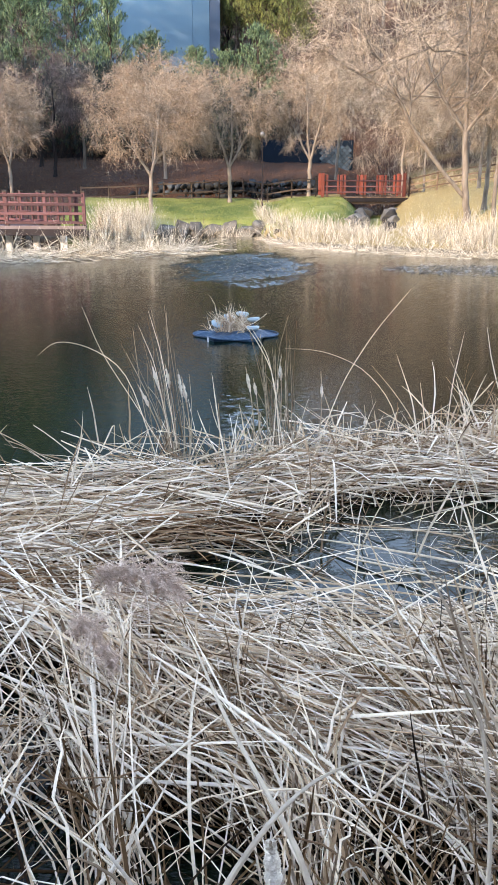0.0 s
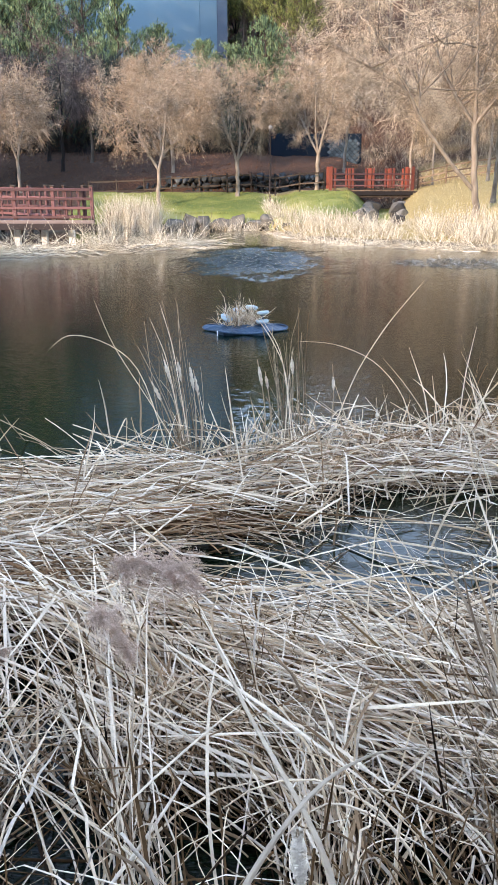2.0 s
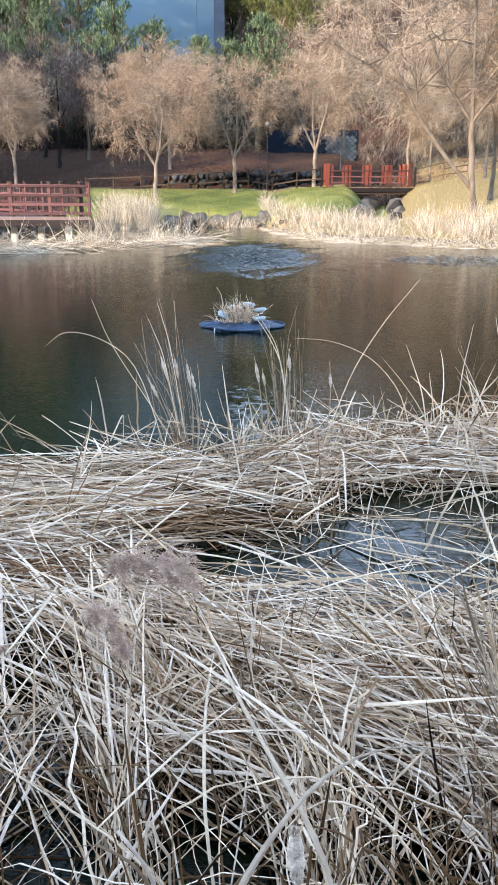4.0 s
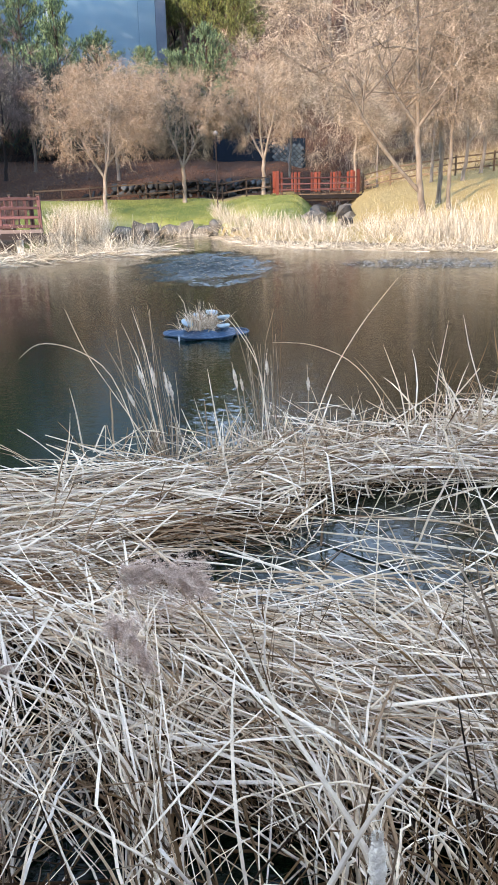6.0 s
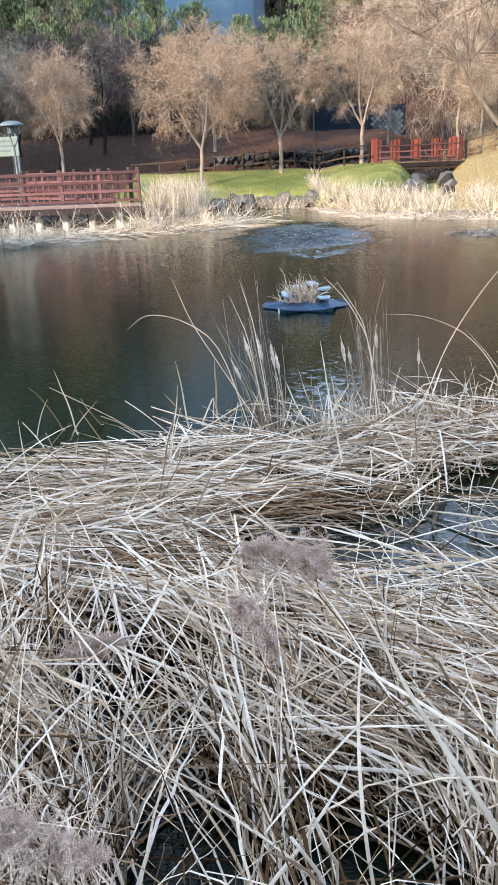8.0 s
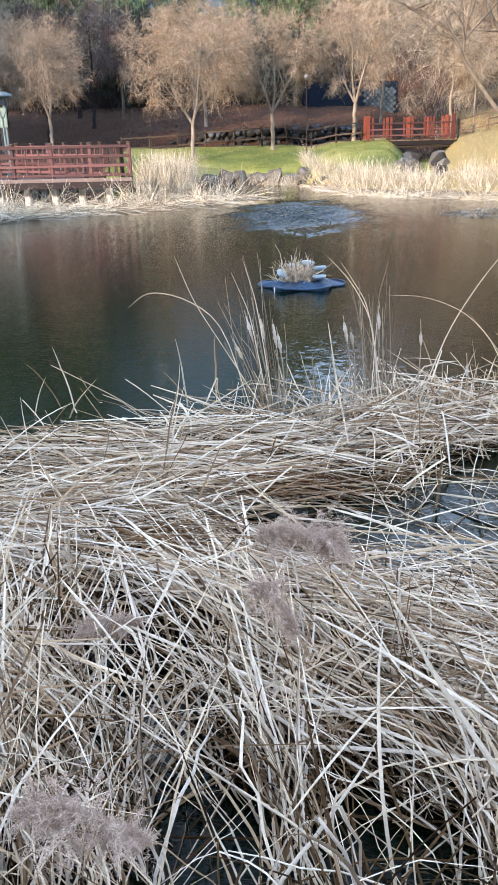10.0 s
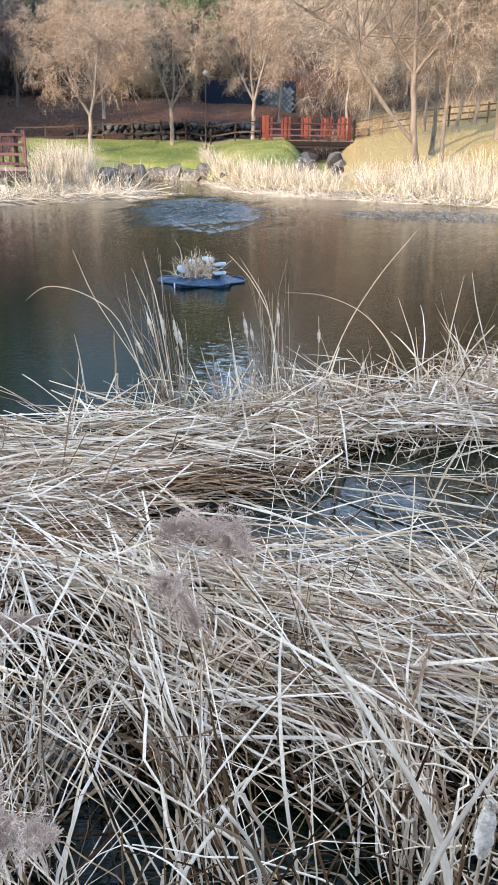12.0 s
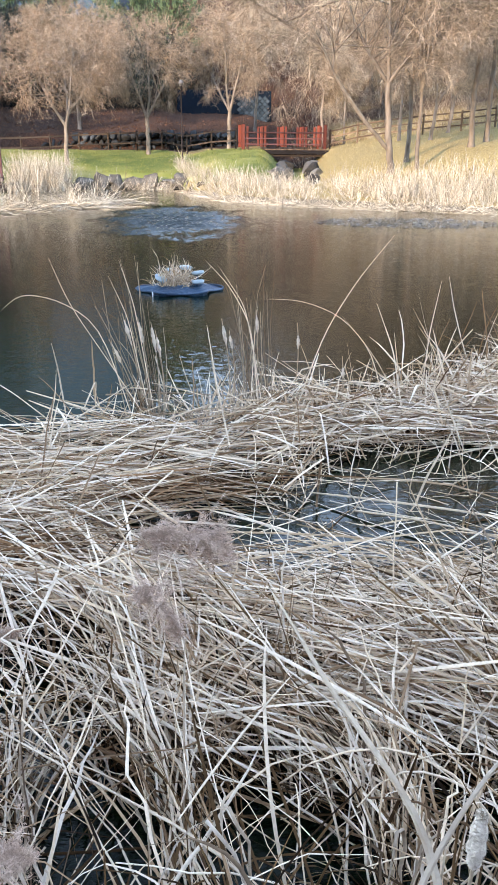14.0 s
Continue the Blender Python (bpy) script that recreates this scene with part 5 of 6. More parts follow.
def reed_mat(name, seed, n, region, angle, spread, length, z_mean, z_jit, width, arch, material, label, tube=False, pool=0.975, sparse=0.5, tip=0.10, per=1):
    """n stems that lie in bundles of about per, each bundle with its own way of lying and height."""
    rng = np.random.default_rng(seed)
    x, y = region(rng, n // per)
    own = np.repeat(rng.normal(0, spread, n // per), per)
    raised = np.repeat(rng.normal(0, z_jit, n // per), per)
    x, y = np.repeat(x, per), np.repeat(y, per)
    n = len(x)
    if per > 1:
        x, y = x + rng.normal(0, 0.20, n), y + rng.normal(0, 0.075, n)
    edge = np.interp(x, EDGE_X, EDGE_Y) + rng.normal(0, 0.12, n)
    th = np.radians(angle(x, y) + own + rng.normal(0, 4.5 + spread * 0.12, n))
    # clumps share a way of lying
    th += 0.42 * bumps(x, y, 1.7, 101.0)
    L = rng.uniform(*length, n)
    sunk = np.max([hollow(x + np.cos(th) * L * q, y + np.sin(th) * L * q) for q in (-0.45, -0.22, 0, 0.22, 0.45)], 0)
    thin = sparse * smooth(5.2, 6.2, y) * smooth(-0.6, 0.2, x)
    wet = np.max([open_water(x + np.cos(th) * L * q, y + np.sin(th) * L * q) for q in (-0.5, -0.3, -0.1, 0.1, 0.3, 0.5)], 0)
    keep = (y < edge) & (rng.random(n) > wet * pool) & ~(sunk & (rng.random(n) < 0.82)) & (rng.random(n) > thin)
    x, y, th, L, raised = x[keep], y[keep], th[keep], L[keep], raised[keep]
    n = len(x)
    k = 7
    s = np.linspace(-0.5, 0.5, k)
    bend = rng.normal(0, 0.05, n)
    hx = np.cos(th)[:, None] * s * L[:, None] - np.sin(th)[:, None] * bend[:, None] * (s ** 2) * L[:, None]
    hy = np.sin(th)[:, None] * s * L[:, None] + np.cos(th)[:, None] * bend[:, None] * (s ** 2) * L[:, None]
    zc = z_mean(x, y) + raised + rng.normal(0, z_jit * 0.6, n) + 0.06 * bumps(x, y, 3.1, seed + 2.0)
    tilt = rng.normal(0, tip, n)
    hz = zc[:, None] + tilt[:, None] * s * L[:, None] + rng.uniform(-0.3, 1, n)[:, None] * arch * (0.25 - s ** 2) * 4 * L[:, None]
    kink = rng.integers(2, 5, n)
    broken = rng.random(n) < 0.4
    after = np.maximum(np.arange(k)[None] - kink[:, None], 0) * broken[:, None]
    hz = hz - after * rng.uniform(-0.05, 0.08, n)[:, None] * L[:, None]
    hx = hx + after * rng.normal(0, 0.05, n)[:, None]
    p = np.stack([x[:, None] + hx, y[:, None] + hy, np.maximum(hz, 0.006)], -1)
    soup = Soup()
    w = width * np.clip(np.exp(rng.normal(0, 0.32, n)), 0.45, 1.4) * (0.85 + 0.15 * smooth(2.6, 4.2, y))
    if tube:
        soup.tubes(p, np.linspace(1, 0.55, k)[None] * w[:, None] * 0.5, 4)
    else:
        a = rng.normal(0, 1.0, n)
        flat = np.stack([-np.sin(th), np.cos(th), 0 * th], -1)
        side = flat * np.cos(a)[:, None] + np.array([0, 0, 1.0]) * np.sin(a)[:, None]
        soup.folded(p, np.array([0.55, 0.9, 1, 1, 0.95, 0.75, 0.3])[None] * w[:, None], unit(side))
    return tagged(soup.make(name, material), label, "reeds", kind="stuff")


def wide(rng, n):
    y = 2.3 + 6.2 * rng.random(n) ** 0.9
    half = 1.3 + 0.33 * y
    return rng.uniform(-1, 1, n) * half + 0.05, y


def lie(x, y):
    """Which way the stems lie, in degrees: along the water far out, slanting down towards the bank nearer by."""
    near = smooth(4.9, 3.3, y)
    out = -10 - 22 * near - 26 * smooth(-0.2, -1.0, x) * smooth(3.9, 2.9, y) - 8 * smooth(-0.8, 0.8, x)
    return out + 30 * smooth(5.2, 6.4, y) * smooth(-0.4, 0.6, x)


def mat_z(x, y):
    return 0.10 + 0.17 * smooth(4.4, 3.0, y) * (1 - 0.4 * smooth(0.2, 1.2, x)) + 0.04 * smooth(5.2, 5.9, y)


reed_mat("reed_bed", 101, 6000, wide, lie, 18, (0.6, 1.7), mat_z, 0.05, 0.0115, 0.03, M_REED, "thick bed of fallen bleached reeds over the water", per=8)
reed_mat("reed_bed", 102, 2600, wide, lie, 48, (0.35, 1.2), lambda x, y: mat_z(x, y) + 0.05, 0.06, 0.0105, 0.05, M_REED, "loose crossing reeds on top of the reed bed", pool=0.95, tip=0.2, per=2)
reed_mat("reed_bed", 107, 800, wide, lie, 16, (0.7, 1.8), lambda x, y: mat_z(x, y) + 0.03, 0.05, 0.010, 0.035, M_REED_TAN, "long tan reeds lying in sheaves on the reed bed", per=6)
reed_mat("reed_bed", 103, 900, wide, lie, 36, (0.5, 1.3), lambda x, y: mat_z(x, y) + 0.02, 0.06, 0.010, 0.03, M_STALK, "fallen round reed stalks in the reed bed", True)
reed_mat("reed_bed", 104, 2600, wide, lie, 28, (0.5, 1.2), lambda x, y: mat_z(x, y) - 0.08, 0.04, 0.011, 0.02, M_REED_BROWN, "brown reeds beneath the bleached ones, darkened for the shade in the gaps", pool=0.98)


def rusty(rng, n):
    half = rng.random(n) < 0.55
    return np.where(half, rng.normal(-1.05, 0.28, n), rng.normal(-0.35, 0.25, n)), np.where(half, rng.normal(3.75, 0.2, n), rng.normal(4.75, 0.12, n))


reed_mat("reed_bed", 106, 260, rusty, lie, 22, (0.3, 0.8), lambda x, y: mat_z(x, y) + 0.05, 0.05, 0.011, 0.03, M_REED_RUST, "rust-brown wet reeds showing through the bed")


def by_bank(rng, n):
    return rng.uniform(-1.7, 1.7, n), rng.uniform(2.0, 3.5, n)


reed_mat("reed_bed", 108, 300, by_bank, lambda x, y: -38 + 12 * x, 36, (0.5, 1.3), lambda x, y: 0.34 + 0.06 * smooth(3.2, 2.2, y) + 0 * x, 0.07, 0.0094, 0.05, M_REED, "long bleached reeds lying crosswise over the bank reeds", tip=0.30, per=1)


# Dark low stems put the shade between the bank reeds into colour.
reed_mat("reed_bed", 109, 1100, by_bank, lambda x, y: -50 + 30 * x, 40, (0.4, 1.0), lambda x, y: 0.16 + 0 * x, 0.06, 0.010, 0.03, M_REED_BROWN, "brown reeds low down between the bank reeds, darkened for the shade there", tip=0.35, per=2)


def criss(rng, n):
    return rng.uniform(0.1, 3.4, n), rng.uniform(4.4, 8.2, n)


reed_mat("reed_bed", 105, 2500, criss, lambda x, y: 90 + 0 * x, 60, (0.35, 0.9), lambda x, y: 0.15 + 0 * x, 0.08, 0.0125, 0.10, M_REED, "tangled reeds crossing above the open pool", pool=0.965, sparse=0.0, tip=0.34)


# ---- reeds rooted close by, leaning and bowing over ----
def standing(name, seed, n, region, height, lean, width, droop, material, label, way=(0, 0), k=8, tube=0.0, gaps=False):
    rng = np.random.default_rng(seed)
    x, y = region(rng, n)
    if gaps:
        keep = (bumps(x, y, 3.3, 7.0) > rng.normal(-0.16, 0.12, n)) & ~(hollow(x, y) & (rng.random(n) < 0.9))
        x, y = x[keep], y[keep]
        n = len(x)
    z = np.maximum(ground_height(x, y), -0.05)
    th = np.pi * bumps(x, y, 1.9, seed) * 0.5
    d = np.stack([rng.normal(way[0], lean, n) + 0.35 * np.sin(th), rng.normal(way[1], lean, n), np.ones(n)], -1)
    L = rng.uniform(*height, n)
    pull = np.zeros((n, 3))
    pull[:, 2] = -droop * rng.uniform(0, 1.6, n)
    p = grow(rng, np.stack([x, y, z], -1), d, L, k, 0.05, pull)
    p[..., 2] = np.maximum(p[..., 2], 0.01)
    if gaps:
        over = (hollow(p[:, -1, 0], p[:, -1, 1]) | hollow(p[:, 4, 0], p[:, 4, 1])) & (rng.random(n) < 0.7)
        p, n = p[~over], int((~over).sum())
    a = rng.uniform(0, np.pi, n)
    side = unit(np.stack([np.cos(a), np.sin(a) * 0.5, 0.3 * np.sin(a * 3)], -1))
    w = width * rng.uniform(0.5, 1.5, n)
    s = Soup()
    m = int(n * tube)
    if m:
        s.tubes(p[:m], np.linspace(1, 0.5, k)[None] * w[:m, None] * 0.45, 4)
    s.strips(p[m:], np.array([0.8, 1, 1, 1, 0.95, 0.85, 0.6, 0.2])[None] * w[m:, None], side[m:])
    return tagged(s.make(name, material), label, "reeds", kind="stuff")


def arching(name, seed, tussocks, per, region, lean, away, height, width, material, label):
    """Tussocks of reeds that rise from the water by the bank and arch over until their tips lie on the bed."""
    rng = np.random.default_rng(seed)
    cx, cy = region(rng, tussocks)
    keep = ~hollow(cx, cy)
    cx, cy = cx[keep], cy[keep]
    m = len(cx)
    over = np.stack([rng.normal(*lean, m) * 1.0, rng.uniform(*away, m)], -1)
    high = rng.uniform(*height, m)
    cx, cy, high, over = (np.repeat(q, per, 0) for q in (cx, cy, high, over))
    n = m * per
    x, y = cx + rng.normal(0, 0.065, n), cy + rng.normal(0, 0.065, n)
    d = (over + rng.normal(0, 0.17, (n, 2))) * rng.uniform(0.6, 1.2, (n, 1))
    h = high * rng.uniform(0.65, 1.15, n)
    root = np.stack([x, y, np.maximum(ground_height(x, y), -0.05)], -1)
    tx, ty = x + d[:, 0], y + d[:, 1]
    tip = np.stack([tx, ty, mat_z(tx, ty) + 0.35 * rng.random(n) ** 2], -1)
    stiff = rng.uniform(0.2, 1.0, n) ** 0.5
    c1 = root + np.stack([d[:, 0] * (0.05 + 0.22 * stiff), d[:, 1] * (0.05 + 0.22 * stiff), h * (1 - 0.3 * stiff)], -1)
    c2 = root + np.stack([d[:, 0] * 0.62, d[:, 1] * 0.62, h * (1.05 - 0.12 * stiff)], -1)
    q = np.linspace(0, 1, 10)[None, :, None]
    p = root[:, None] * (1 - q) ** 3 + 3 * c1[:, None] * q * (1 - q) ** 2 + 3 * c2[:, None] * q ** 2 * (1 - q) + tip[:, None] * q ** 3
    p[:, 1:-1] += rng.normal(0, 0.006, (n, 8, 3))
    snapped = rng.random(n) < 0.22
    p[snapped, 6:] += (np.arange(4)[None, :, None] + 1) * rng.normal(0, 0.035, (int(snapped.sum()), 1, 3))
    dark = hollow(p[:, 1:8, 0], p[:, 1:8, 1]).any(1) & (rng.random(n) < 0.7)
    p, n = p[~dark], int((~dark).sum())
    p[..., 2] = np.maximum(p[..., 2], 0.01)
    w = width * rng.uniform(0.55, 1.4, n)
    a = rng.uniform(0, np.pi, n)
    side = unit(np.stack([np.cos(a), np.sin(a) * 0.6, 0.3 * np.sin(a * 3)], -1))
    s = Soup()
    t = n // 4
    s.tubes(p[:t], np.linspace(1, 0.5, 10)[None] * w[:t, None] * 0.42, 5)
    s.folded(p[t:], np.array([0.85, 1, 1, 1, 1, 0.95, 0.9, 0.75, 0.5, 0.15])[None] * w[t:, None], side[t:])
    return tagged(s.make(name, material), label, "reeds", kind="stuff")


def close_by(rng, n):
    return rng.uniform(-2.2, 2.2, n), rng.uniform(1.25, 3.1, n)


def bank_foot(rng, n):
    return rng.uniform(-1.7, 1.6, n), rng.uniform(1.75, 2.85, n)


arching("standing_reeds", 201, 205, 6, bank_foot, (-0.40, 0.34), (0.15, 0.85), (0.30, 0.66), 0.0094, M_REED, "dry reeds rooted by the bank and arching over the water")
arching("standing_reeds", 204, 72, 5, bank_foot, (0.38, 0.30), (0.05, 0.60), (0.28, 0.60), 0.0092, M_REED, "pale dry reeds arching over the other way")
arching("standing_reeds", 206, 85, 6, bank_foot, (-0.15, 0.30), (0.05, 0.50), (0.34, 0.78), 0.0085, M_REED_TAN, "tan and brown dry reeds arching among the bleached ones")
standing("standing_reeds", 205, 45, lambda r, n: (r.uniform(-1.0, 0.9, n), r.uniform(1.75, 2.2, n)), (0.7, 1.15), 0.8, 0.010, 0.34, M_REED, "long pale reeds arching sideways near the bank")
standing("standing_reeds", 202, 300, close_by, (0.5, 1.15), 0.6, 0.0095, 0.30, M_REED, "dry reeds bent right over above the dark water", (0.25, 0.15), gaps=True)
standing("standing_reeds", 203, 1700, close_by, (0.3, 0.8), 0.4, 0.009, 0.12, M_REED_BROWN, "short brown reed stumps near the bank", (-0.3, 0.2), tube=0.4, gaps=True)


def cluster(cx, cy, sx, sy):
    return lambda rng, n: (rng.normal(cx, sx, n), rng.normal(cy, sy, n))


def thicket(seed, n, foot, foot_spread, top, top_spread, z, label):
    """A clump of thin upright stems from foot (x, y) to tops round top (x, y), between heights z."""
    rng = np.random.default_rng(seed)
    a = np.stack([rng.normal(foot[0], foot_spread, n), rng.normal(foot[1], 0.09, n), np.full(n, 0.02)], -1)
    h = rng.uniform(0, 1, n) ** 0.8
    b = np.stack([a[:, 0] + (top[0] - foot[0]) * (0.4 + 0.9 * h) + rng.normal(0, top_spread, n), rng.normal(top[1], 0.12, n), z[0] + (z[1] - z[0]) * h], -1)
    q = np.linspace(0, 1, 8)[None, :, None]
    bow = rng.normal(0, 0.03, (n, 1, 3)) * np.array([1, 1, 0.2])
    p = a[:, None] * (1 - q) + b[:, None] * q + bow * np.sin(q * 3.14)
    nod = rng.random(n) < 0.25
    p[nod, -2:] += np.array([[-0.03, 0, -0.01], [-0.10, 0, -0.05]])[None] * rng.normal(0.4, 1.0, (int(nod.sum()), 1, 1))
    s = Soup()
    s.tubes(p, np.linspace(1, 0.45, 8)[None] * rng.uniform(0.0028, 0.0050, (n, 1)), 5)
    return tagged(s.make("reed_clump", M_STALK_TAN), label, "reeds", kind="stuff")


thicket(211, 34, (-0.54, 6.25), 0.075, (-0.72, 6.25), 0.10, (0.45, 1.32), "upright clump of thin dry reeds at the edge of the bed")
thicket(212, 30, (0.28, 6.3), 0.065, (0.20, 6.3), 0.07, (0.45, 1.28), "second upright clump of thin dry reeds")
standing("reed_clump", 213, 130, lambda r, n: (r.uniform(-2.6, 3.2, n), np.interp(r.uniform(-2.6, 3.2, n), EDGE_X, EDGE_Y) * 0 + r.uniform(4.6, 7.0, n)), (0.25, 0.75), 0.35, 0.011, 0.07, M_REED, "scattered short reeds standing out of the bed", tube=0.3)
standing("reed_clump", 214, 90, cluster(1.75, 6.4, 0.42, 0.35), (0.4, 0.95), 0.40, 0.013, 0.14, M_REED, "kinked reeds leaning at the edge of the bed", (0.15, 0))
standing("reed_clump", 215, 22, cluster(1.15, 2.6, 0.16, 0.25), (0.7, 1.25), 0.16, 0.012, 0.06, M_REED, "taller tan reeds standing near the bank", (-0.12, 0.1))
standing("reed_clump", 217, 26, cluster(1.02, 2.35, 0.07, 0.2), (0.6, 1.2), 0.10, 0.010, 0.04, M_STALK, "dense upright tan reeds standing near the bank", (-0.10, 0.05), tube=0.4)
standing("reed_clump", 218, 14, cluster(1.02, 2.3, 0.10, 0.3), (0.8, 1.35), 0.14, 0.011, 0.16, M_REED, "tall reeds bowing over beside the upright ones", (-0.25, 0.1))
standing("reed_clump", 216, 60, cluster(2.6, 7.0, 0.45, 0.4), (0.4, 1.1), 0.35, 0.012, 0.10, M_REED, "heap of leaning reeds at the edge of the bed", (0.1, 0))


# ---- cattails ----
def cattail(foot, tip, head, bow=0.03, fat=0.0145, label="thin dry cattail with a fluffy pale seed head", group="cattails at the edge of the bed"):
    c = thing("cattail", foot, label, "cattail", group)
    f, t = Vector((0, 0, 0)), Vector(tip) - Vector(foot)
    s = np.linspace(0, 1, 9)
    p = np.array([list(f.lerp(t, q) + Vector((bow * math.sin(q * 3.14), 0, 0))) for q in s])
    st = Soup()
    st.tubes(p[None], np.linspace(0.006, 0.003, 9)[None], 5)
    st.make("stalk", M_STALK, c)
    h0 = lerp_rows(p[None], np.array([head[0]]))[0]
    h1 = lerp_rows(p[None], np.array([head[1]]))[0]
    rng = np.random.default_rng(int(abs(foot[0] * 1000)) + 3)
    q = np.linspace(0, 1, 10)
    line = h0 + (h1 - h0) * q[:, None]
    rad = fat * np.sin(np.clip(q * 3.14, 0.25, 2.9)) ** 0.6 * rng.uniform(0.55, 1.2, 10)
    hd = Soup()
    hd.tubes(line[None], rad[None], 8)
    n = 3600
    along = rng.random(n)
    at = lerp_rows(np.repeat(line[None], n, 0), along)
    d = unit(rng.normal(0, 1, (n, 3)))
    here = np.interp(along, q, rad)[:, None]
    pp = np.stack([at + d * here * 0.6, at + d * here * rng.uniform(0.95, 1.14, (n, 1)) + rng.normal(0, 0.0012, (n, 3))], 1)
    hd.strips(pp, np.array([[0.0007, 0.0003]]) * np.ones((n, 2)) * fat / 0.017, unit(np.cross(d, rng.normal(0, 1, (n, 3)))))
    hd.make("seed_head", M_HEAD, c, "ragged pale fluff")
    return c


for foot, tip, head in (
        ((-0.60, 6.2, 0.08), (-0.735, 6.2, 0.93), (0.72, 0.94)), ((-0.62, 6.25, 0.08), (-0.84, 6.2, 0.74), (0.70, 0.95)),
        ((-0.56, 6.2, 0.08), (-0.625, 6.2, 0.90), (0.76, 0.95)), ((-0.50, 6.15, 0.08), (-0.53, 6.2, 0.86), (0.72, 0.95)), ((-0.46, 6.22, 0.08), (-0.50, 6.2, 0.80), (0.72, 0.93)),
        ((0.05, 6.25, 0.08), (-0.01, 6.2, 0.88), (0.74, 0.93)), ((0.08, 6.3, 0.08), (0.05, 6.25, 0.78), (0.80, 0.94)), ((0.22, 6.3, 0.08), (0.255, 6.25, 0.93), (0.80, 0.93)),
        ((0.55, 6.4, 0.08), (0.575, 6.3, 0.82), (0.72, 0.86)), ((0.90, 6.3, 0.05), (0.91, 6.2, 0.58), (0.65, 0.82))):
    cattail(foot, tip, head)
cattail((0.06, 1.42, 0.1), (0.05, 1.235, 1.12), (0.86, 0.995), 0.02, 0.022, "stout cattail with a large burst woolly head", "cattails by the bank")


# ---- reed plumes ----
def plume(foot, neck, tip, fluff, label):
    """A tall thin reed whose feathery seed plume nods from neck to tip."""
    c = thing("reed_plume", foot, label, "reed plume", "feathery reed plumes")
    rng = np.random.default_rng(int(abs(foot[0] * 1000)) + 7)
    f, n_, t_ = (np.array(q, float) - np.array(foot, float) for q in (foot, neck, tip))
    s = np.linspace(0, 1, 12)[:, None]
    p = f * (1 - s) ** 2 + 2 * s * (1 - s) * (n_ * np.array([0.75, 0.75, 1.05])) + n_ * s ** 2
    st = Soup()
    st.tubes(p[None], np.linspace(0.003, 0.0018, 12)[None], 5)
    st.make("stalk", M_STALK, c)
    # a nodding spindle of side branches, each hung with short down
    axis = t_ - n_
    m = 110
    q = rng.random(m) ** 0.9
    at = n_ + axis * q[:, None] + np.array([0, 0, 0.03]) * np.sin(q * 3.1)[:, None]
    way = unit(unit(axis[None]) * 0.8 + rng.normal(0, 0.7, (m, 3)))
    L = fluff * rng.uniform(0.5, 1.5, m) * (0.45 + np.sin(np.clip(q, 0.05, 0.95) * 3.1))
    side = grow(rng, at, way, L, 6, 0.2, np.array([0, 0, -0.2]))
    pl = Soup()
    pl.strips(side, np.full((m, 6), 0.0009), unit(rng.normal(0, 1, (m, 3))))
    n = 13000
    root = lerp_rows(side[rng.integers(0, m, n)], rng.random(n)) + rng.normal(0, 0.002, (n, 3))
    pp = grow(rng, root, rng.normal(0, 1, (n, 3)) + unit(axis)[None] * 0.8, rng.uniform(0.006, 0.022, n) * fluff / 0.07, 3, 0.3, np.array([0, 0, -0.1]))
    pl.strips(pp, np.array([[1, 0.8, 0.3]]) * rng.uniform(0.0007, 0.0016, (n, 1)) * (fluff / 0.07), unit(rng.normal(0, 1, (n, 3))))
    pl.make("plume", M_PLUME, c, "soft grey-brown seed plume")
    return c


# ---- broad withered leaves close to the bank ----
def broad_leaf(points, width, label="broad bleached reed leaf arching over the bank", group="broad reed leaves near the bank", material=None):
    pts = np.array(points, float)
    s = np.linspace(0, len(pts) - 1, 17)
    i = np.clip(s.astype(int), 0, len(pts) - 2)
    p = pts[i] + (pts[i + 1] - pts[i]) * (s - i)[:, None]
    for _ in range(3):
        p[1:-1] = (p[:-2] + 2 * p[1:-1] + p[2:]) / 4
    tan = unit(np.gradient(p, axis=0))
    side = unit(np.cross(tan, np.array([0.25, 1.0, 0.35])))
    w = width * np.interp(np.linspace(0, 1, 17), [0, 0.15, 0.6, 0.9, 1], [0.8, 1, 0.8, 0.4, 0.05])
    lift = unit(np.cross(side, tan)) * w[:, None] * 0.2
    v = np.concatenate([p - side * w[:, None] / 2 + lift, p, p + side * w[:, None] / 2 + lift])
    f = [(k * 17 + j, (k + 1) * 17 + j, (k + 1) * 17 + j + 1, k * 17 + j + 1) for k in range(2) for j in range(16)]
    ob = mesh_object("reed_leaf", v, f, material or M_LEAF, smooth=False)
    mod = ob.modifiers.new("thickness", "SOLIDIFY")
    mod.thickness = 0.0008
    return tagged(ob, label, "reed leaf", group)


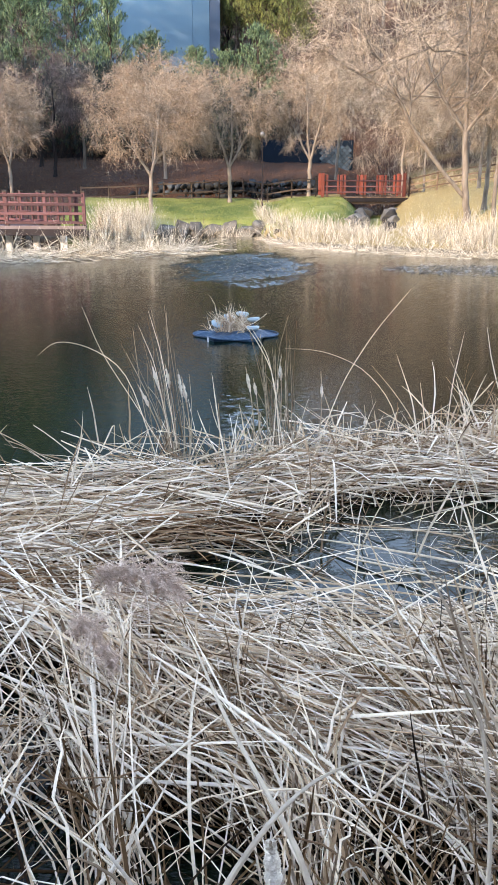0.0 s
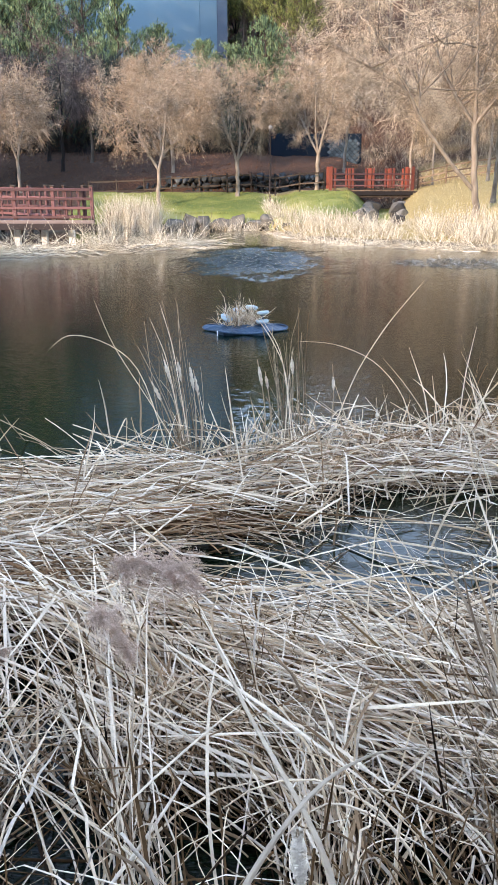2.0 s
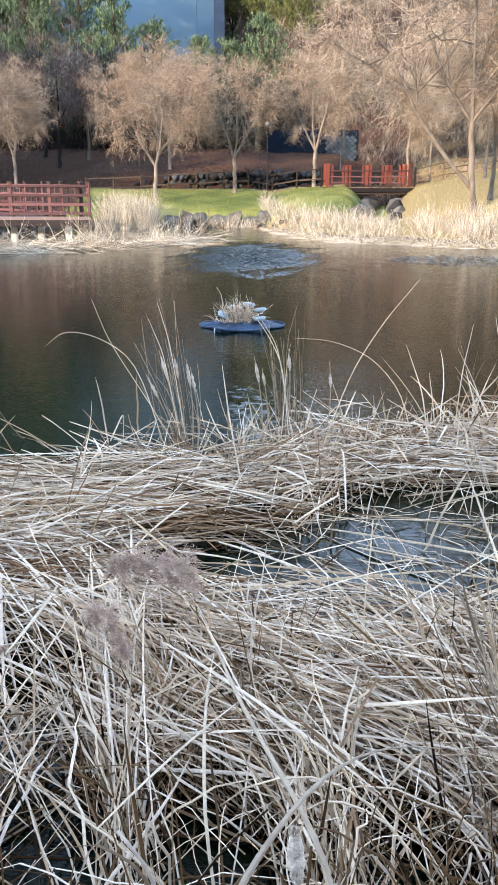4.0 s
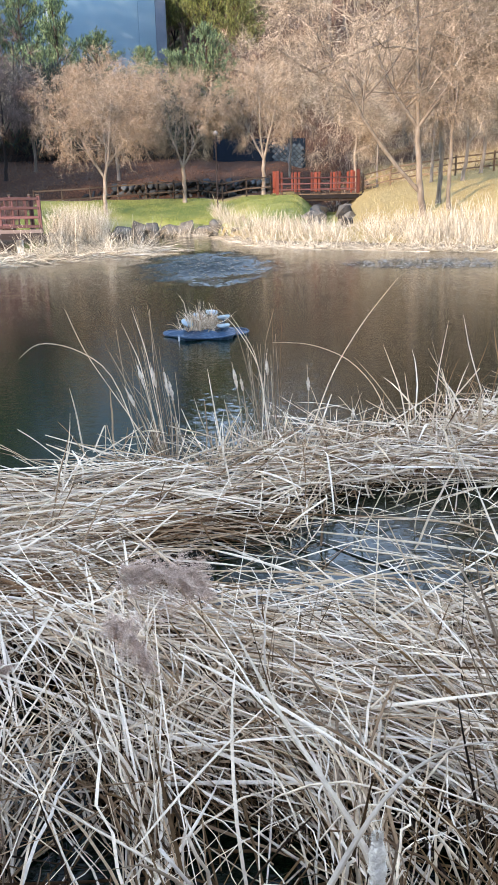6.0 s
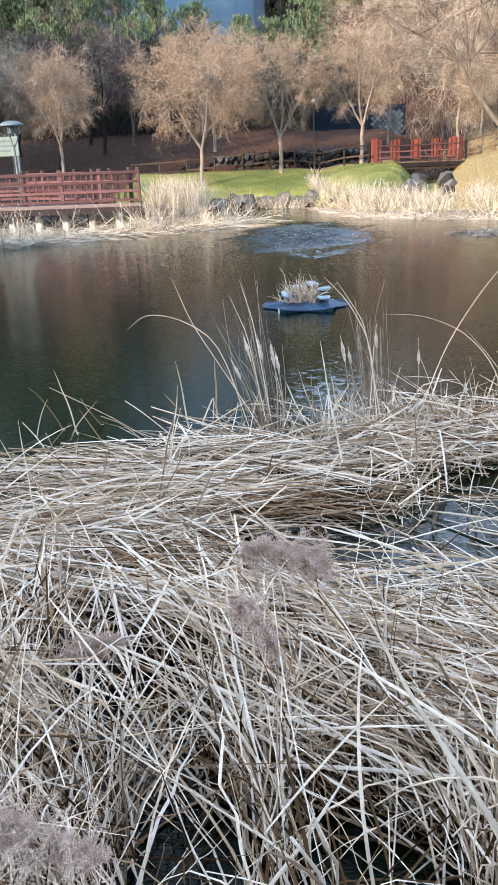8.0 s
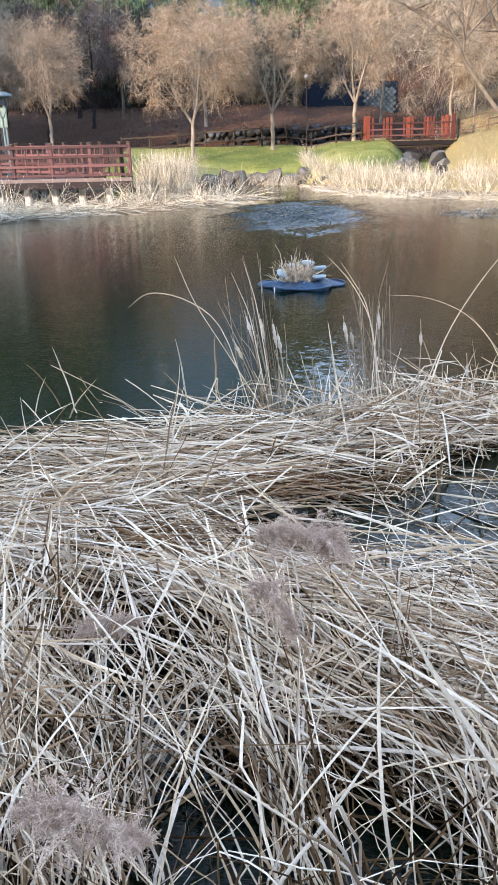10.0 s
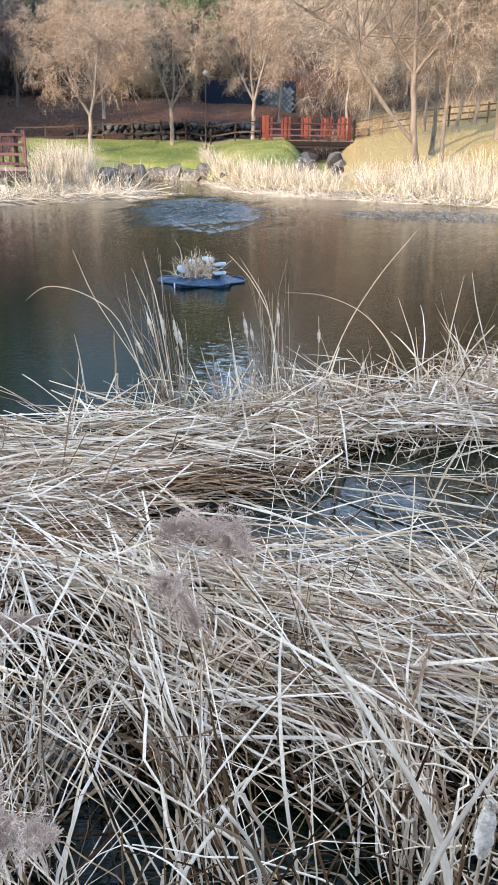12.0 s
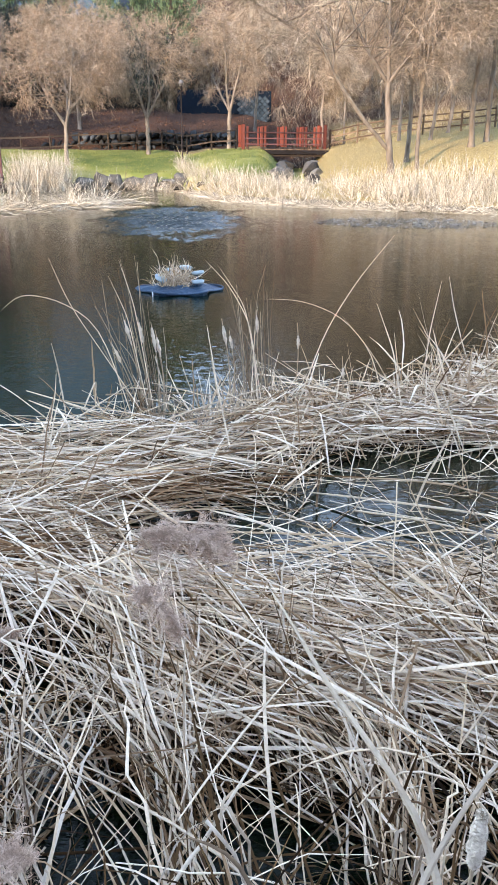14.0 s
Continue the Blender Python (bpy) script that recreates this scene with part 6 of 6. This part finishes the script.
plume((-0.30, 2.60, 0.1), (-0.55, 2.75, 0.88), (-0.25, 2.78, 0.80), 0.10, "drooping grey-brown feathery reed plume over the bed")
plume((-0.90, 2.75, 0.05), (-1.00, 2.90, 0.42), (-1.24, 2.92, 0.34), 0.08, "drooping grey-brown feathery reed plume over the bed")
plume((-0.56, 1.20, 0.2), (-0.66, 1.32, 0.98), (-0.88, 1.34, 1.06), 0.065, "pale feathery reed plume near the bank")
plume((-0.42, 2.15, 0.15), (-0.40, 2.35, 0.72), (-0.52, 2.38, 0.88), 0.06, "loose pale brown feathery reed plume")
broad_leaf([(0.21, 1.63, 0.30), (0.17, 1.73, 0.55), (0.06, 1.84, 0.70), (-0.05, 1.97, 0.82), (-0.115, 2.08, 0.92), (-0.18, 2.21, 0.99)], 0.022, "broad grey-brown reed leaf slanting up with a blunt broken tip")
broad_leaf([(-0.16, 1.16, 0.60), (-0.074, 1.197, 0.972), (-0.024, 1.221, 1.047), (0.04, 1.259, 1.129), (0.106, 1.297, 1.181), (0.179, 1.327, 1.204), (0.256, 1.357, 1.198), (0.333, 1.371, 1.177)], 0.013)
broad_leaf([(0.55, 1.55, 0.2), (0.56, 1.56, 0.8), (0.50, 1.55, 1.15), (0.42, 1.5, 1.28)], 0.011, "narrow tan reed leaf standing by the bank")
broad_leaf([(0.62, 1.6, 0.2), (0.66, 1.62, 0.85), (0.64, 1.62, 1.2)], 0.010, "narrow tan reed leaf standing by the bank")


# single stems that stand out of the bed
for stem, wide_mm in (
        ([(-0.62, 6.00, 0.25), (-0.83, 6.07, 0.59), (-1.10, 6.13, 1.01), (-1.23, 6.20, 1.33)], 7),
        ([(-0.70, 6.00, 0.25), (-0.89, 6.05, 0.89), (-1.19, 6.10, 1.06), (-1.44, 6.15, 1.09), (-1.59, 6.20, 0.96)], 8),
        ([(-0.57, 6.00, 0.29), (-0.69, 6.10, 0.92), (-0.82, 6.20, 1.20)], 7),
        ([(-0.53, 6.00, 0.29), (-0.64, 6.10, 1.00), (-0.74, 6.20, 1.31)], 7),
        ([(0.26, 6.10, 0.23), (0.21, 6.17, 0.83), (0.05, 6.23, 1.12), (-0.12, 6.30, 1.29)], 8),
        ([(0.29, 6.10, 0.23), (0.17, 6.20, 0.96), (-0.03, 6.30, 1.26)], 7),
        ([(0.20, 6.10, 0.23), (0.24, 6.20, 0.82), (0.27, 6.30, 0.96)], 7),
        ([(1.28, 5.80, 0.29), (1.22, 5.90, 0.69), (1.10, 6.00, 1.02)], 10),
        ([(0.45, 5.80, 0.15), (0.68, 5.80, 0.85), (0.90, 5.80, 1.22), (1.14, 5.80, 1.52)], 8),
        ([(1.55, 6.20, 0.15), (1.58, 6.20, 0.75), (1.64, 6.20, 1.15)], 9),
        ([(1.22, 6.00, 0.15), (1.10, 6.00, 0.65), (0.85, 6.00, 0.93), (0.55, 6.00, 1.05), (0.28, 6.00, 1.06)], 7),
        ([(-0.09, 4.50, 0.52), (-0.16, 4.60, 0.89), (-0.20, 4.70, 1.17)], 10),
        ([(-0.94, 5.10, 0.56), (-0.86, 5.20, 0.73), (-0.89, 5.30, 0.49)], 9),
        ([(1.12, 5.90, 0.26), (1.46, 6.00, 0.55), (1.61, 6.10, 0.18)], 11),
        ([(1.80, 5.90, 0.84), (1.56, 6.00, 0.48), (1.34, 6.10, 0.19)], 11),
        ([(-1.68, 5.50, 0.51), (-1.56, 5.60, 0.42), (-1.33, 5.70, 0.16)], 8),
        ([(-2.01, 5.50, 0.72), (-1.63, 5.60, 0.47), (-1.35, 5.70, 0.24)], 8),
):
    broad_leaf(stem, wide_mm / 1000, "thin bleached reed stem standing out of the bed", "single stems of the reed bed", M_REED)


def rim(rng, n, first, last):
    x = rng.uniform(first, last, n)
    return x, np.interp(x, EDGE_X, EDGE_Y) - np.abs(rng.normal(0, 0.45, n)) + 0.08


standing("reed_stubs", 221, 900, lambda r, n: rim(r, n, -0.5, 3.6), (0.15, 0.55), 0.75, 0.011, 0.05, M_REED, "short kinked reed stubs along the edge of the bed", tube=0.2)
standing("reed_stubs", 223, 420, lambda r, n: rim(r, n, -3.2, -0.4), (0.08, 0.30), 0.9, 0.010, 0.05, M_REED, "low broken reed stubs where the bed meets dark water", tube=0.2)
standing("reed_stubs", 222, 260, lambda r, n: (r.uniform(0.2, 2.6, n), r.uniform(4.2, 6.6, n)), (0.15, 0.5), 0.6, 0.009, 0.14, M_REED, "short kinked reeds round the open pool", tube=0.3)

# leaf litter on the slope above the terrace
rng = np.random.default_rng(92)
n = 9000
x, y = rng.uniform(-24, 9, n), 47.1 + 9.5 * rng.random(n)
at = np.stack([x, y, ground_height(x, y) + 0.03], -1)
k = rng.uniform(0.02, 0.06, (n, 1))
s = Soup()
s.quads(at, unit(rng.normal(0, 1, (n, 3)) * np.array([1, 1, 0.5])) * k, unit(rng.normal(0, 1, (n, 3)) * np.array([1, 1, 0.5])) * k)
tagged(s.make("leaf_litter", surface("fallen_leaf", (0.05, 0.02, 0.01), (0.25, 0.11, 0.052), 1, 0.8, 0, 20, "island")), "red-brown fallen leaves strewn over the slope", "leaves", kind="stuff")

rng = np.random.default_rng(91)
patch("brook_grass", rng, 1300, lambda u, v: (4.1 + 2.4 * u, 34.0 + 10 * v), (0.05, 0.18), 0.5, 0.016, 0.15,
      surface("rank_grass", (0.08, 0.11, 0.02), (0.40, 0.36, 0.13), 1, 0.8, 0, 20, "island"), "rank green and yellow grass along the brook", category="grass")
